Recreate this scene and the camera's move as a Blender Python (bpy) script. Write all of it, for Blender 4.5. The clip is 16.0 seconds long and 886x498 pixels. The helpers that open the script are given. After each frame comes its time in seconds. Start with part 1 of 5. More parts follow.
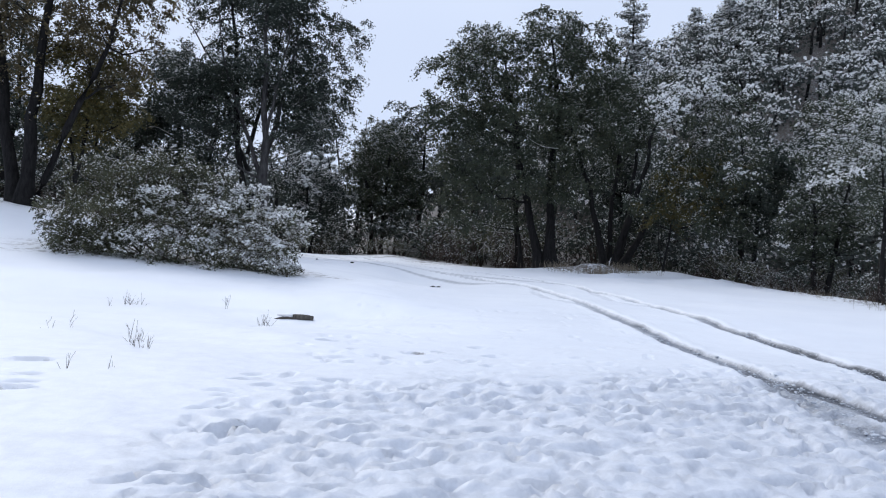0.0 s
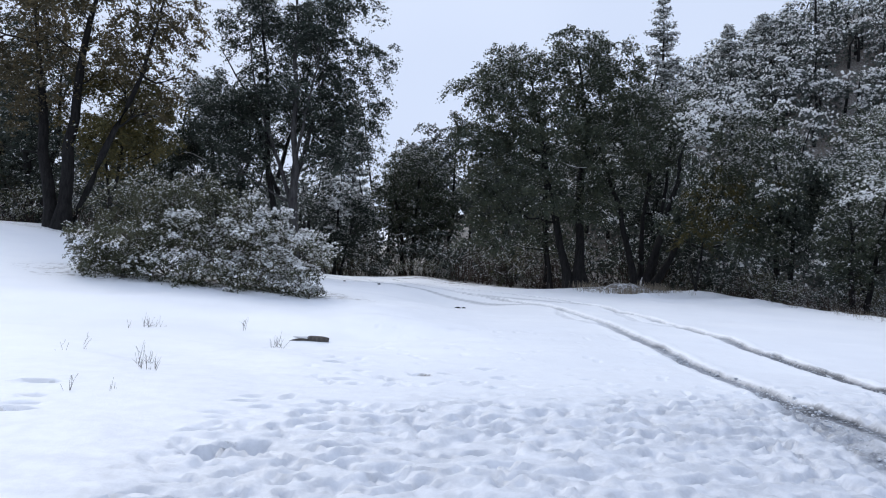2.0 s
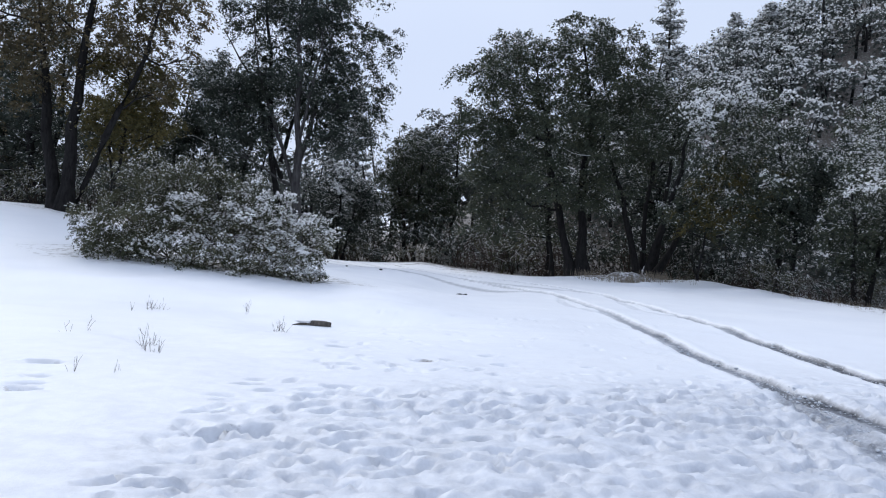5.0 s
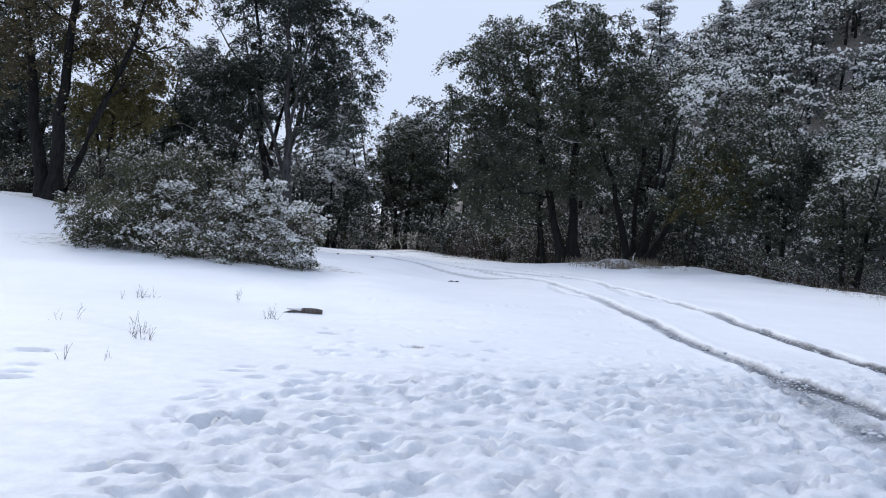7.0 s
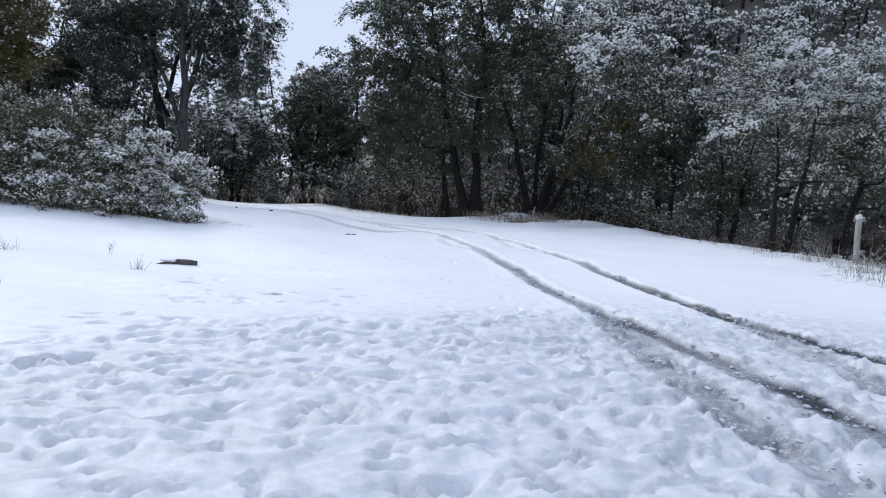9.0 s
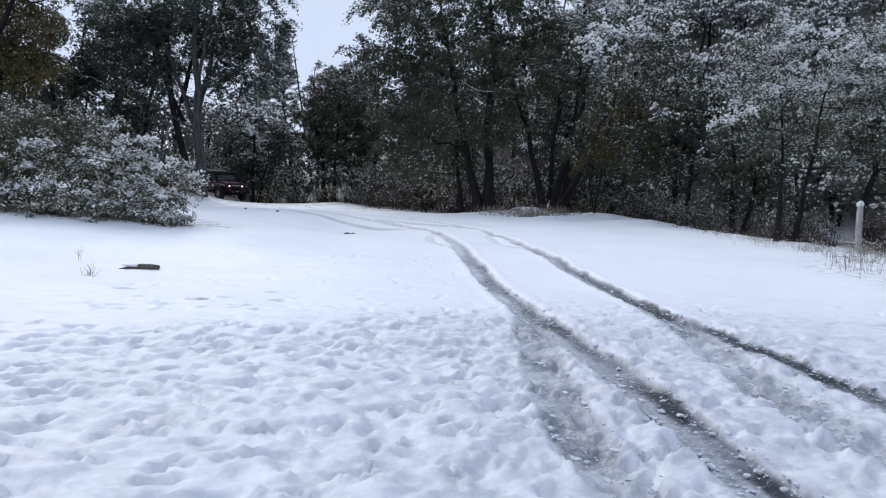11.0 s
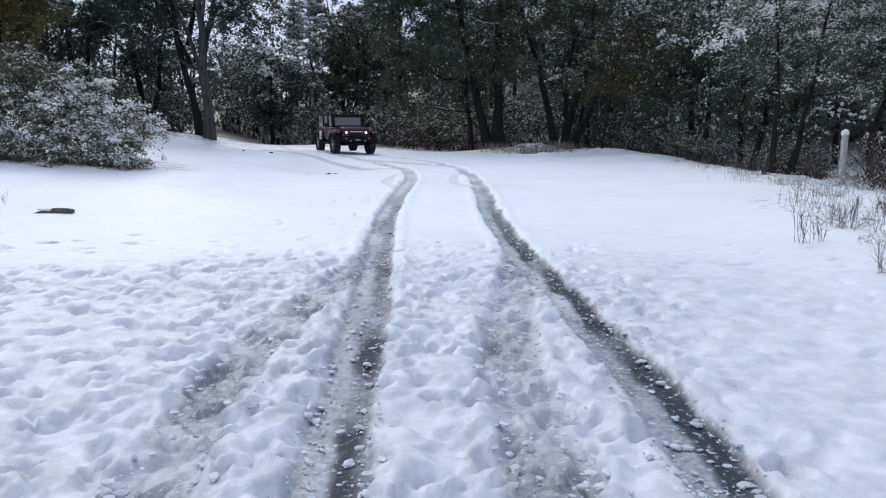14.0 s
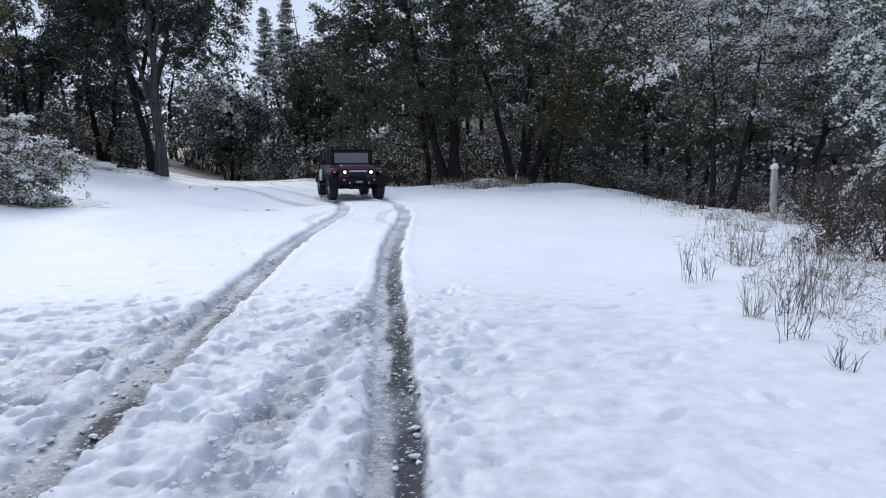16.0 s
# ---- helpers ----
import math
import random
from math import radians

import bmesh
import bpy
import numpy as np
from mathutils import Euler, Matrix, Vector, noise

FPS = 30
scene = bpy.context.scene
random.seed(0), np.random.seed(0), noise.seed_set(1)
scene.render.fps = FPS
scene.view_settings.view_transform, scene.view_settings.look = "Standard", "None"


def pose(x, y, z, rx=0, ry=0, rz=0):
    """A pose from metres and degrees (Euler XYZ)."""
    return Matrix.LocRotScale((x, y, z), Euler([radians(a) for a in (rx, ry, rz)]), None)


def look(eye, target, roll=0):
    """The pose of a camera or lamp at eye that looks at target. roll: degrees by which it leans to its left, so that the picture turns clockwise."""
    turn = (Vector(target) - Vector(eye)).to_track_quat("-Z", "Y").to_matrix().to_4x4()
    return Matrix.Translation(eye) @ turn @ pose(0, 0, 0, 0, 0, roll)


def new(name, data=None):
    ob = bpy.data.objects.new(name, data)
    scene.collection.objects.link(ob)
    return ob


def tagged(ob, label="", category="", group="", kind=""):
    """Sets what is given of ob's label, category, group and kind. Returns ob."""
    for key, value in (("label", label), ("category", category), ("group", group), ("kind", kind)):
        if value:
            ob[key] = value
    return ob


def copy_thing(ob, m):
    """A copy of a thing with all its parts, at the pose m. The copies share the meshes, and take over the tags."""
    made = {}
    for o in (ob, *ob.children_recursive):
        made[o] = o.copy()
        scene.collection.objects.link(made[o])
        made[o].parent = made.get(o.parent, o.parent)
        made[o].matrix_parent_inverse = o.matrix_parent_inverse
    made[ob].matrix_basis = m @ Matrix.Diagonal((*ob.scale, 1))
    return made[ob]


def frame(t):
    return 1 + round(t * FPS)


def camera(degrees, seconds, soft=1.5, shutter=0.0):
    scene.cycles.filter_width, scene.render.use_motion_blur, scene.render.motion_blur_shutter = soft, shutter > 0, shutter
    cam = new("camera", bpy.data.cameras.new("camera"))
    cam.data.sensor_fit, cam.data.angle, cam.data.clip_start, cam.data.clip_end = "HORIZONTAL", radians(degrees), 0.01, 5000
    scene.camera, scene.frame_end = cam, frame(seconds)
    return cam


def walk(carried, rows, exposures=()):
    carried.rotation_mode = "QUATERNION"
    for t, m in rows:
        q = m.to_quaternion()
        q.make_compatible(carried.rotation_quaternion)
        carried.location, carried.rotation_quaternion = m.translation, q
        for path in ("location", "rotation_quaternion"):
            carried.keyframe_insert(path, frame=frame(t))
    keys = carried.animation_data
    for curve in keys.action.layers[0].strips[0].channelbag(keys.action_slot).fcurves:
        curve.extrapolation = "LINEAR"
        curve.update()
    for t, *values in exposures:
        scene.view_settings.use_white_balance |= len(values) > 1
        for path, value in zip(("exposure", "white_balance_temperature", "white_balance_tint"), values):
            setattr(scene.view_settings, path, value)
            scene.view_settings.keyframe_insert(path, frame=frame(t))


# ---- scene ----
cam = camera(64.4, 16.0, soft=1.1)
PATH = [
    (0, (-5.907, -0.042, 1.367), (-5.787, 1.954, 1.335), 2.6),
    (0.5, (-5.808, -0.006, 1.352), (-5.717, 1.992, 1.325), 2.5),
    (1, (-5.639, 0.014, 1.369), (-5.578, 2.013, 1.353), 2.3),
    (1.5, (-5.573, 0.01, 1.377), (-5.538, 2.01, 1.379), 2.1),
    (2, (-5.573, 0.001, 1.371), (-5.553, 2.0, 1.395), 2.1),
    (2.5, (-5.595, -0.001, 1.38), (-5.58, 1.999, 1.424), 2.2),
    (3, (-5.595, -0.001, 1.386), (-5.582, 1.998, 1.437), 2.5),
    (3.5, (-5.592, -0.011, 1.389), (-5.584, 1.988, 1.434), 2.8),
    (4, (-5.593, -0.014, 1.385), (-5.586, 1.986, 1.41), 2.9),
    (6.5, (-5.583, -0.006, 1.364), (-5.546, 1.993, 1.317), 2.6),
    (7, (-5.58, -0.021, 1.362), (-5.538, 1.978, 1.313), 2.6),
    (7.5, (-5.512, -0.035, 1.361), (-5.455, 1.964, 1.305), 2.7),
    (8, (-5.402, -0.071, 1.35), (-5.302, 1.925, 1.276), 2.8),
    (8.5, (-5.223, -0.269, 1.332), (-5.063, 1.722, 1.227), 2.8),
    (9, (-4.878, -0.423, 1.346), (-4.598, 1.55, 1.181), 2.9),
    (9.2, (-4.67, -0.485, 1.346), (-4.317, 1.472, 1.138), 2.7),
    (11.3, (-3.335, -0.474, 1.481), (-3.186, 1.512, 1.299), 1.3),
    (11.5, (-3.204, -0.408, 1.49), (-3.062, 1.579, 1.308), 1.3),
    (12, (-2.832, -0.382, 1.476), (-2.71, 1.605, 1.286), 0.9),
    (12.5, (-2.45, -0.395, 1.513), (-2.378, 1.594, 1.319), 0.2),
    (13, (-1.993, -0.335, 1.499), (-1.736, 1.63, 1.235), 2.5),
    (13.5, (-1.523, -0.381, 1.452), (-1.55, 1.601, 1.187), 1.5),
    (14, (-1.097, -0.239, 1.443), (-1.073, 1.729, 1.087), 0.1),
    (14.5, (-0.734, -0.085, 1.491), (-0.655, 1.893, 1.206), -0.9),
    (15, (-0.321, -0.001, 1.458), (-0.339, 1.977, 1.167), -1.5),
    (15.5, (0.007, 0.14, 1.424), (0.083, 2.115, 1.12), 0.6),
    (16, (0.21, 0.254, 1.44), (0.289, 2.235, 1.181), -0.1),
]
walk(cam, [(t, look(eye, target, roll)) for t, eye, target, roll in PATH], [(0, 0.16), (7.5, 0.16), (9, 0.15), (12.5, 0.12), (16, 0.12)])

# ---------------------------------------------------------------- world and light
world = bpy.data.worlds.new("overcast")
scene.world = world
world.use_nodes = True
wn, wl = world.node_tree.nodes, world.node_tree.links
wn.clear()
sky = wn.new("ShaderNodeTexSky")
sky.sky_type, sky.sun_disc = "NISHITA", False
sky.sun_elevation, sky.sun_rotation = radians(41), radians(-30)
sky.air_density, sky.dust_density, sky.ozone_density = 1.0, 2.0, 1.0
cloud = wn.new("ShaderNodeTexNoise")
cloud.inputs["Scale"].default_value, cloud.inputs["Detail"].default_value = 1.6, 3
ramp = wn.new("ShaderNodeValToRGB")
ramp.color_ramp.elements[0].position, ramp.color_ramp.elements[0].color = 0.3, (6.4, 7.5, 10.05, 1)
ramp.color_ramp.elements[1].position, ramp.color_ramp.elements[1].color = 0.72, (7.65, 8.7, 10.95, 1)
mixsky = wn.new("ShaderNodeMix")
mixsky.data_type = "RGBA"
mixsky.inputs["Factor"].default_value = 0.92
back = wn.new("ShaderNodeBackground")
back.inputs["Strength"].default_value = 0.085
wout = wn.new("ShaderNodeOutputWorld")
wl.new(cloud.outputs["Fac"], ramp.inputs["Fac"])
wl.new(sky.outputs["Color"], mixsky.inputs["A"])
wl.new(ramp.outputs["Color"], mixsky.inputs["B"])
wl.new(mixsky.outputs["Result"], back.inputs["Color"])
wl.new(back.outputs["Background"], wout.inputs["Surface"])

sun_data = bpy.data.lights.new("sun", "SUN")
sun_data.energy, sun_data.angle, sun_data.color = 1.3, radians(36), (1.0, 0.99, 0.98)
sun = new("sun", sun_data)
sun.matrix_world = look((-20, 34, 34), (0, 0, 0))


# ---------------------------------------------------------------- materials
def material(name, colour, rough=0.7, metal=0.0):
    m = bpy.data.materials.new(name)
    m.use_nodes = True
    b = m.node_tree.nodes["Principled BSDF"]
    b.inputs["Base Color"].default_value = (*colour, 1)
    b.inputs["Roughness"].default_value, b.inputs["Metallic"].default_value = rough, metal
    return m, m.node_tree.nodes, m.node_tree.links, b


def noise_node(n, scale, detail=4.0, rough=0.6):
    t = n.new("ShaderNodeTexNoise")
    t.inputs["Scale"].default_value, t.inputs["Detail"].default_value, t.inputs["Roughness"].default_value = scale, detail, rough
    return t


def ramp_node(n, stops):
    r = n.new("ShaderNodeValToRGB")
    e = r.color_ramp.elements
    while len(e) < len(stops):
        e.new(0.5)
    for k, (p, c) in enumerate(stops):
        e[k].position, e[k].color = p, (*c, 1)
    return r


def mix_node(n, l, fac, a, b):
    m = n.new("ShaderNodeMix")
    m.data_type = "RGBA"
    l.new(fac, m.inputs["Factor"])
    l.new(a, m.inputs["A"])
    l.new(b, m.inputs["B"])
    return m.outputs["Result"]


def bump_node(n, l, b, height, strength, distance):
    k = n.new("ShaderNodeBump")
    k.inputs["Strength"].default_value, k.inputs["Distance"].default_value = strength, distance
    l.new(height, k.inputs["Height"])
    l.new(k.outputs["Normal"], b.inputs["Normal"])


def mat_snow_ground():
    m, n, l, b = material("snow_ground", (0.86, 0.88, 0.92), 0.75)
    b.inputs["Specular IOR Level"].default_value = 0.9
    geo = n.new("ShaderNodeTexCoord")
    fine, wide, mid = noise_node(n, 26, 6, 0.7), noise_node(n, 0.35, 3), noise_node(n, 5, 5, 0.65)
    for t in (fine, wide, mid):
        l.new(geo.outputs["Object"], t.inputs["Vector"])
    white = ramp_node(n, [(0.3, (0.83, 0.855, 0.895)), (0.7, (0.90, 0.92, 0.945))])
    l.new(wide.outputs["Fac"], white.inputs["Fac"])
    # grey of trampled snow, with shading of the near ground painted in
    tread_shade = n.new("ShaderNodeAttribute")
    tread_shade.attribute_name = "trodden_shade"
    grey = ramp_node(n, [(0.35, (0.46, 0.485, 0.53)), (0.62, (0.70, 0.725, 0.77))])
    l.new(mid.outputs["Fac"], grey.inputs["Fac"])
    snow = mix_node(n, l, tread_shade.outputs["Fac"], white.outputs["Color"], grey.outputs["Color"])
    slush = ramp_node(n, [(0.30, (0.08, 0.087, 0.10)), (0.42, (0.15, 0.163, 0.188)), (0.56, (0.27, 0.292, 0.33)), (0.72, (0.56, 0.59, 0.63))])
    l.new(fine.outputs["Fac"], slush.inputs["Fac"])
    at = n.new("ShaderNodeAttribute")
    at.attribute_name = "slush"
    broke = n.new("ShaderNodeMath")
    broke.operation = "MULTIPLY_ADD"
    broke.inputs[1].default_value, broke.inputs[2].default_value = 0.9, -0.45
    l.new(mid.outputs["Fac"], broke.inputs[0])
    add = n.new("ShaderNodeMath")
    add.operation, add.use_clamp = "ADD", True
    l.new(at.outputs["Fac"], add.inputs[0])
    l.new(broke.outputs[0], add.inputs[1])
    gate = n.new("ShaderNodeMath")
    gate.operation, gate.use_clamp = "MULTIPLY", True
    l.new(add.outputs[0], gate.inputs[0])
    lift = n.new("ShaderNodeMath")
    lift.operation, lift.use_clamp = "MULTIPLY", True
    lift.inputs[1].default_value = 4.0
    l.new(at.outputs["Fac"], lift.inputs[0])
    l.new(lift.outputs[0], gate.inputs[1])
    dark = n.new("ShaderNodeAttribute")
    dark.attribute_name = "litter"
    litter = ramp_node(n, [(0.3, (0.05, 0.04, 0.03)), (0.7, (0.16, 0.13, 0.10))])
    l.new(fine.outputs["Fac"], litter.inputs["Fac"])
    first = mix_node(n, l, gate.outputs[0], snow, slush.outputs["Color"])
    damp = n.new("ShaderNodeAttribute")
    damp.attribute_name = "wet"
    crumbs = ramp_node(n, [(0.56, (1, 1, 1)), (0.64, (0, 0, 0))])
    l.new(fine.outputs["Fac"], crumbs.inputs["Fac"])
    dampness = n.new("ShaderNodeMath")
    dampness.operation, dampness.use_clamp = "MULTIPLY", True
    l.new(damp.outputs["Fac"], dampness.inputs[0])
    l.new(crumbs.outputs["Color"], dampness.inputs[1])
    mud = n.new("ShaderNodeRGB")
    mud.outputs[0].default_value = (0.036, 0.041, 0.050, 1)
    first = mix_node(n, l, dampness.outputs[0], first, mud.outputs[0])
    lit = n.new("ShaderNodeMath")
    lit.operation, lit.use_clamp = "MULTIPLY_ADD", True
    lit.inputs[1].default_value = 0.95
    over = n.new("ShaderNodeMath")
    over.operation = "SUBTRACT"
    over.inputs[1].default_value = 0.95
    l.new(dark.outputs["Fac"], over.inputs[0])
    l.new(over.outputs[0], lit.inputs[2])
    spots = ramp_node(n, [(0.42, (0, 0, 0)), (0.58, (1, 1, 1))])
    l.new(mid.outputs["Fac"], spots.inputs["Fac"])
    l.new(spots.outputs["Color"], lit.inputs[0])
    l.new(mix_node(n, l, lit.outputs[0], first, litter.outputs["Color"]), b.inputs["Base Color"])
    shine = n.new("ShaderNodeMapRange")
    shine.inputs["To Min"].default_value, shine.inputs["To Max"].default_value = 0.9, 0.12
    l.new(dampness.outputs[0], shine.inputs["Value"])
    l.new(shine.outputs["Result"], b.inputs["Specular IOR Level"])
    wet = n.new("ShaderNodeMapRange")
    wet.inputs["To Min"].default_value, wet.inputs["To Max"].default_value = 0.55, 0.5
    l.new(gate.outputs[0], wet.inputs["Value"])
    l.new(wet.outputs["Result"], b.inputs["Roughness"])
    bump_node(n, l, b, fine.outputs["Fac"], 0.35, 0.02)
    return m


def mat_leaf(name, a, b_, c, rough=0.55):
    m, n, l, b = material(name, b_, rough)
    b.inputs["Specular IOR Level"].default_value = 0.3
    g = n.new("ShaderNodeNewGeometry")
    tc = n.new("ShaderNodeTexCoord")
    r = ramp_node(n, [(0.0, a), (0.55, b_), (1.0, c)])
    t = noise_node(n, 0.7, 3)
    l.new(tc.outputs["Object"], t.inputs["Vector"])
    k = n.new("ShaderNodeMath")
    k.operation = "MULTIPLY_ADD"
    k.inputs[1].default_value = 0.55
    l.new(g.outputs["Random Per Island"], k.inputs[0])
    h = n.new("ShaderNodeMath")
    h.operation = "MULTIPLY_ADD"
    h.inputs[1].default_value, h.inputs[2].default_value = 1.1, -0.32
    l.new(t.outputs["Fac"], h.inputs[0])
    l.new(h.outputs[0], k.inputs[2])
    l.new(k.outputs[0], r.inputs["Fac"])
    l.new(r.outputs["Color"], b.inputs["Base Color"])
    return thin(m, 0.22)


def thin(m, share):
    """Lets part of the light through, as leaves and loose snow do."""
    n, l = m.node_tree.nodes, m.node_tree.links
    b = n["Principled BSDF"]
    t, k = n.new("ShaderNodeBsdfTranslucent"), n.new("ShaderNodeMixShader")
    k.inputs["Fac"].default_value = share
    l.new(b.inputs["Base Color"].links[0].from_socket, t.inputs["Color"])
    l.new(b.outputs["BSDF"], k.inputs[1])
    l.new(t.outputs["BSDF"], k.inputs[2])
    l.new(k.outputs["Shader"], n["Material Output"].inputs["Surface"])
    return m


def mat_bark(name, a, b_, scale=9):
    m, n, l, b = material(name, a, 0.9)
    b.inputs["Specular IOR Level"].default_value = 0.15
    tc = n.new("ShaderNodeTexCoord")
    mp = n.new("ShaderNodeMapping")
    mp.inputs["Scale"].default_value = (1, 1, 0.22)
    t = noise_node(n, scale, 6, 0.7)
    l.new(tc.outputs["Object"], mp.inputs["Vector"])
    l.new(mp.outputs["Vector"], t.inputs["Vector"])
    r = ramp_node(n, [(0.35, a), (0.68, b_)])
    l.new(t.outputs["Fac"], r.inputs["Fac"])
    l.new(r.outputs["Color"], b.inputs["Base Color"])
    bump_node(n, l, b, t.outputs["Fac"], 0.7, 0.04)
    return m


def mat_plain(name, a, b_, rough, metal=0.0, scale=12):
    m, n, l, b = material(name, a, rough, metal)
    tc = n.new("ShaderNodeTexCoord")
    t = noise_node(n, scale, 5, 0.65)
    l.new(tc.outputs["Object"], t.inputs["Vector"])
    r = ramp_node(n, [(0.35, a), (0.7, b_)])
    l.new(t.outputs["Fac"], r.inputs["Fac"])
    l.new(r.outputs["Color"], b.inputs["Base Color"])
    return m


SNOW = mat_snow_ground()
FLAKE = thin(mat_plain("snow_lying", (0.90, 0.90, 0.90), (0.95, 0.95, 0.94), 0.8, scale=3), 0.25)
CRUMB = mat_plain("wet_snow_crumb", (0.38, 0.41, 0.45), (0.72, 0.75, 0.79), 0.6, scale=4)
OAK = mat_leaf("oak_leaf", (0.032, 0.041, 0.031), (0.064, 0.079, 0.052), (0.135, 0.132, 0.080))
OAK_DARK = mat_leaf("oak_leaf_dark", (0.024, 0.033, 0.029), (0.050, 0.064, 0.051), (0.100, 0.112, 0.080))
OAK_GOLD = mat_leaf("oak_leaf_turning", (0.0405, 0.0432, 0.0189), (0.0945, 0.0837, 0.0297), (0.2025, 0.1485, 0.0473))
OAK_BROWN = mat_leaf("oak_leaf_brown", (0.030, 0.030, 0.018), (0.085, 0.070, 0.036), (0.19, 0.14, 0.07))
BUSH = mat_leaf("bush_leaf", (0.040, 0.043, 0.027), (0.090, 0.096, 0.054), (0.19, 0.165, 0.098))
FIR = mat_leaf("conifer_needles", (0.0306, 0.0442, 0.034), (0.0595, 0.085, 0.0612), (0.1275, 0.1445, 0.102))
# paler than the near leaves: aerial haze is put into this colour
FAR_HAZED = mat_leaf("far_leaf_hazed", (0.050, 0.060, 0.056), (0.095, 0.110, 0.098), (0.17, 0.178, 0.155))
RUSSET = mat_leaf("russet_leaf", (0.028, 0.021, 0.018), (0.060, 0.043, 0.036), (0.12, 0.085, 0.066))
BARK = mat_bark("bark_dark", (0.007, 0.0066, 0.0066), (0.026, 0.0245, 0.024))
BARK_PALE = mat_bark("bark_pale", (0.028, 0.0265, 0.0265), (0.095, 0.091, 0.090))
TWIG = mat_bark("twig", (0.025, 0.018, 0.015), (0.10, 0.075, 0.06), 20)
LOGWOOD = mat_bark("weathered_wood", (0.05, 0.045, 0.04), (0.17, 0.15, 0.13), 18)
STRAW = mat_bark("straw", (0.13, 0.11, 0.085), (0.34, 0.29, 0.22), 25)
POST = mat_bark("post_wood", (0.30, 0.28, 0.26), (0.55, 0.53, 0.50), 14)
PAINT = mat_plain("maroon_paint", (0.036, 0.004, 0.020), (0.052, 0.006, 0.030), 0.3, 0.0, 2)
BLACK = mat_plain("black_plastic", (0.004, 0.004, 0.006), (0.009, 0.009, 0.012), 0.65)
BLACK.node_tree.nodes["Principled BSDF"].inputs["Specular IOR Level"].default_value = 0.15
TYRE = mat_plain("tyre_rubber", (0.008, 0.008, 0.008), (0.022, 0.021, 0.021), 0.9)
RIM = mat_plain("grey_alloy", (0.20, 0.20, 0.21), (0.32, 0.32, 0.33), 0.35, 0.9)
CHROME = mat_plain("bright_steel", (0.45, 0.46, 0.48), (0.62, 0.63, 0.65), 0.3, 0.9)
GLASS, _n, _l, _b = material("tinted_glass", (0.075, 0.082, 0.090), 0.08)
_b.inputs["Specular IOR Level"].default_value = 0.8
LAMP, _n, _l, _b = material("headlamp_glow", (0.9, 0.85, 0.7), 0.2)
_b.inputs["Emission Color"].default_value = (1.0, 0.9, 0.75, 1)
_b.inputs["Emission Strength"].default_value = 1.2
AMBER, _n, _l, _b = material("amber_lens", (0.7, 0.25, 0.08), 0.25)
_b.inputs["Emission Color"].default_value = (1.0, 0.5, 0.3, 1)
_b.inputs["Emission Strength"].default_value = 0.08


# ---------------------------------------------------------------- mesh helpers
def mesh_np(name, verts, quads, mat, smooth=False):
    verts, quads = np.asarray(verts, np.float32), np.asarray(quads, np.int32)
    me = bpy.data.meshes.new(name)
    me.vertices.add(len(verts))
    me.vertices.foreach_set("co", verts.ravel())
    me.loops.add(quads.size)
    me.loops.foreach_set("vertex_index", quads.ravel())
    me.polygons.add(len(quads))
    me.polygons.foreach_set("loop_start", np.arange(0, quads.size, 4, dtype=np.int32))
    me.polygons.foreach_set("loop_total", np.full(len(quads), 4, np.int32))
    me.polygons.foreach_set("use_smooth", np.full(len(quads), smooth))
    me.materials.append(mat)
    me.update(calc_edges=True)
    me.validate()
    return me


def part_np(name, geo, mat, parent, label="", smooth=False):
    ob = new(name, mesh_np(name, geo[0], geo[1], mat, smooth))
    ob.parent = parent
    return tagged(ob, label)


def part(name, bm, mat, parent, label="", smooth=False):
    me = bpy.data.meshes.new(name)
    bm.normal_update()
    bm.to_mesh(me)
    bm.free()
    me.materials.append(mat)
    if smooth:
        me.polygons.foreach_set("use_smooth", np.full(len(me.polygons), True))
    ob = new(name, me)
    ob.parent = parent
    return tagged(ob, label)


def thing(name, m, label, category, group=""):
    ob = new(name)
    ob.empty_display_size = 0.3
    ob.matrix_basis = m
    return tagged(ob, label, category, group)


def join(geos):
    vs, qs, at = [], [], 0
    for v, q in geos:
        if len(v):
            vs.append(np.asarray(v))
            qs.append(np.asarray(q) + at)
            at += len(v)
    return np.concatenate(vs), np.concatenate(qs)


def tube(path, radii, sides=6):
    """Quads round a bent line, thinning along it."""
    p = np.asarray(path, float)
    k = len(p)
    d = np.gradient(p, axis=0)
    d /= np.linalg.norm(d, axis=1, keepdims=True) + 1e-9
    ref = np.where(np.abs(d[:, 2:3]) > 0.9, [[1.0, 0, 0]], [[0, 0, 1.0]])
    u = np.cross(d, ref)
    u /= np.linalg.norm(u, axis=1, keepdims=True) + 1e-9
    w = np.cross(d, u)
    a = np.arange(sides) * 2 * np.pi / sides
    ring = u[:, None] * np.cos(a)[None, :, None] + w[:, None] * np.sin(a)[None, :, None]
    v = (p[:, None] + ring * np.asarray(radii, float)[:, None, None]).reshape(-1, 3)
    i, j = np.meshgrid(np.arange(k - 1), np.arange(sides), indexing="ij")
    n = (j + 1) % sides
    q = np.stack([i * sides + j, i * sides + n, (i + 1) * sides + n, (i + 1) * sides + j], -1).reshape(-1, 4)
    return v, q


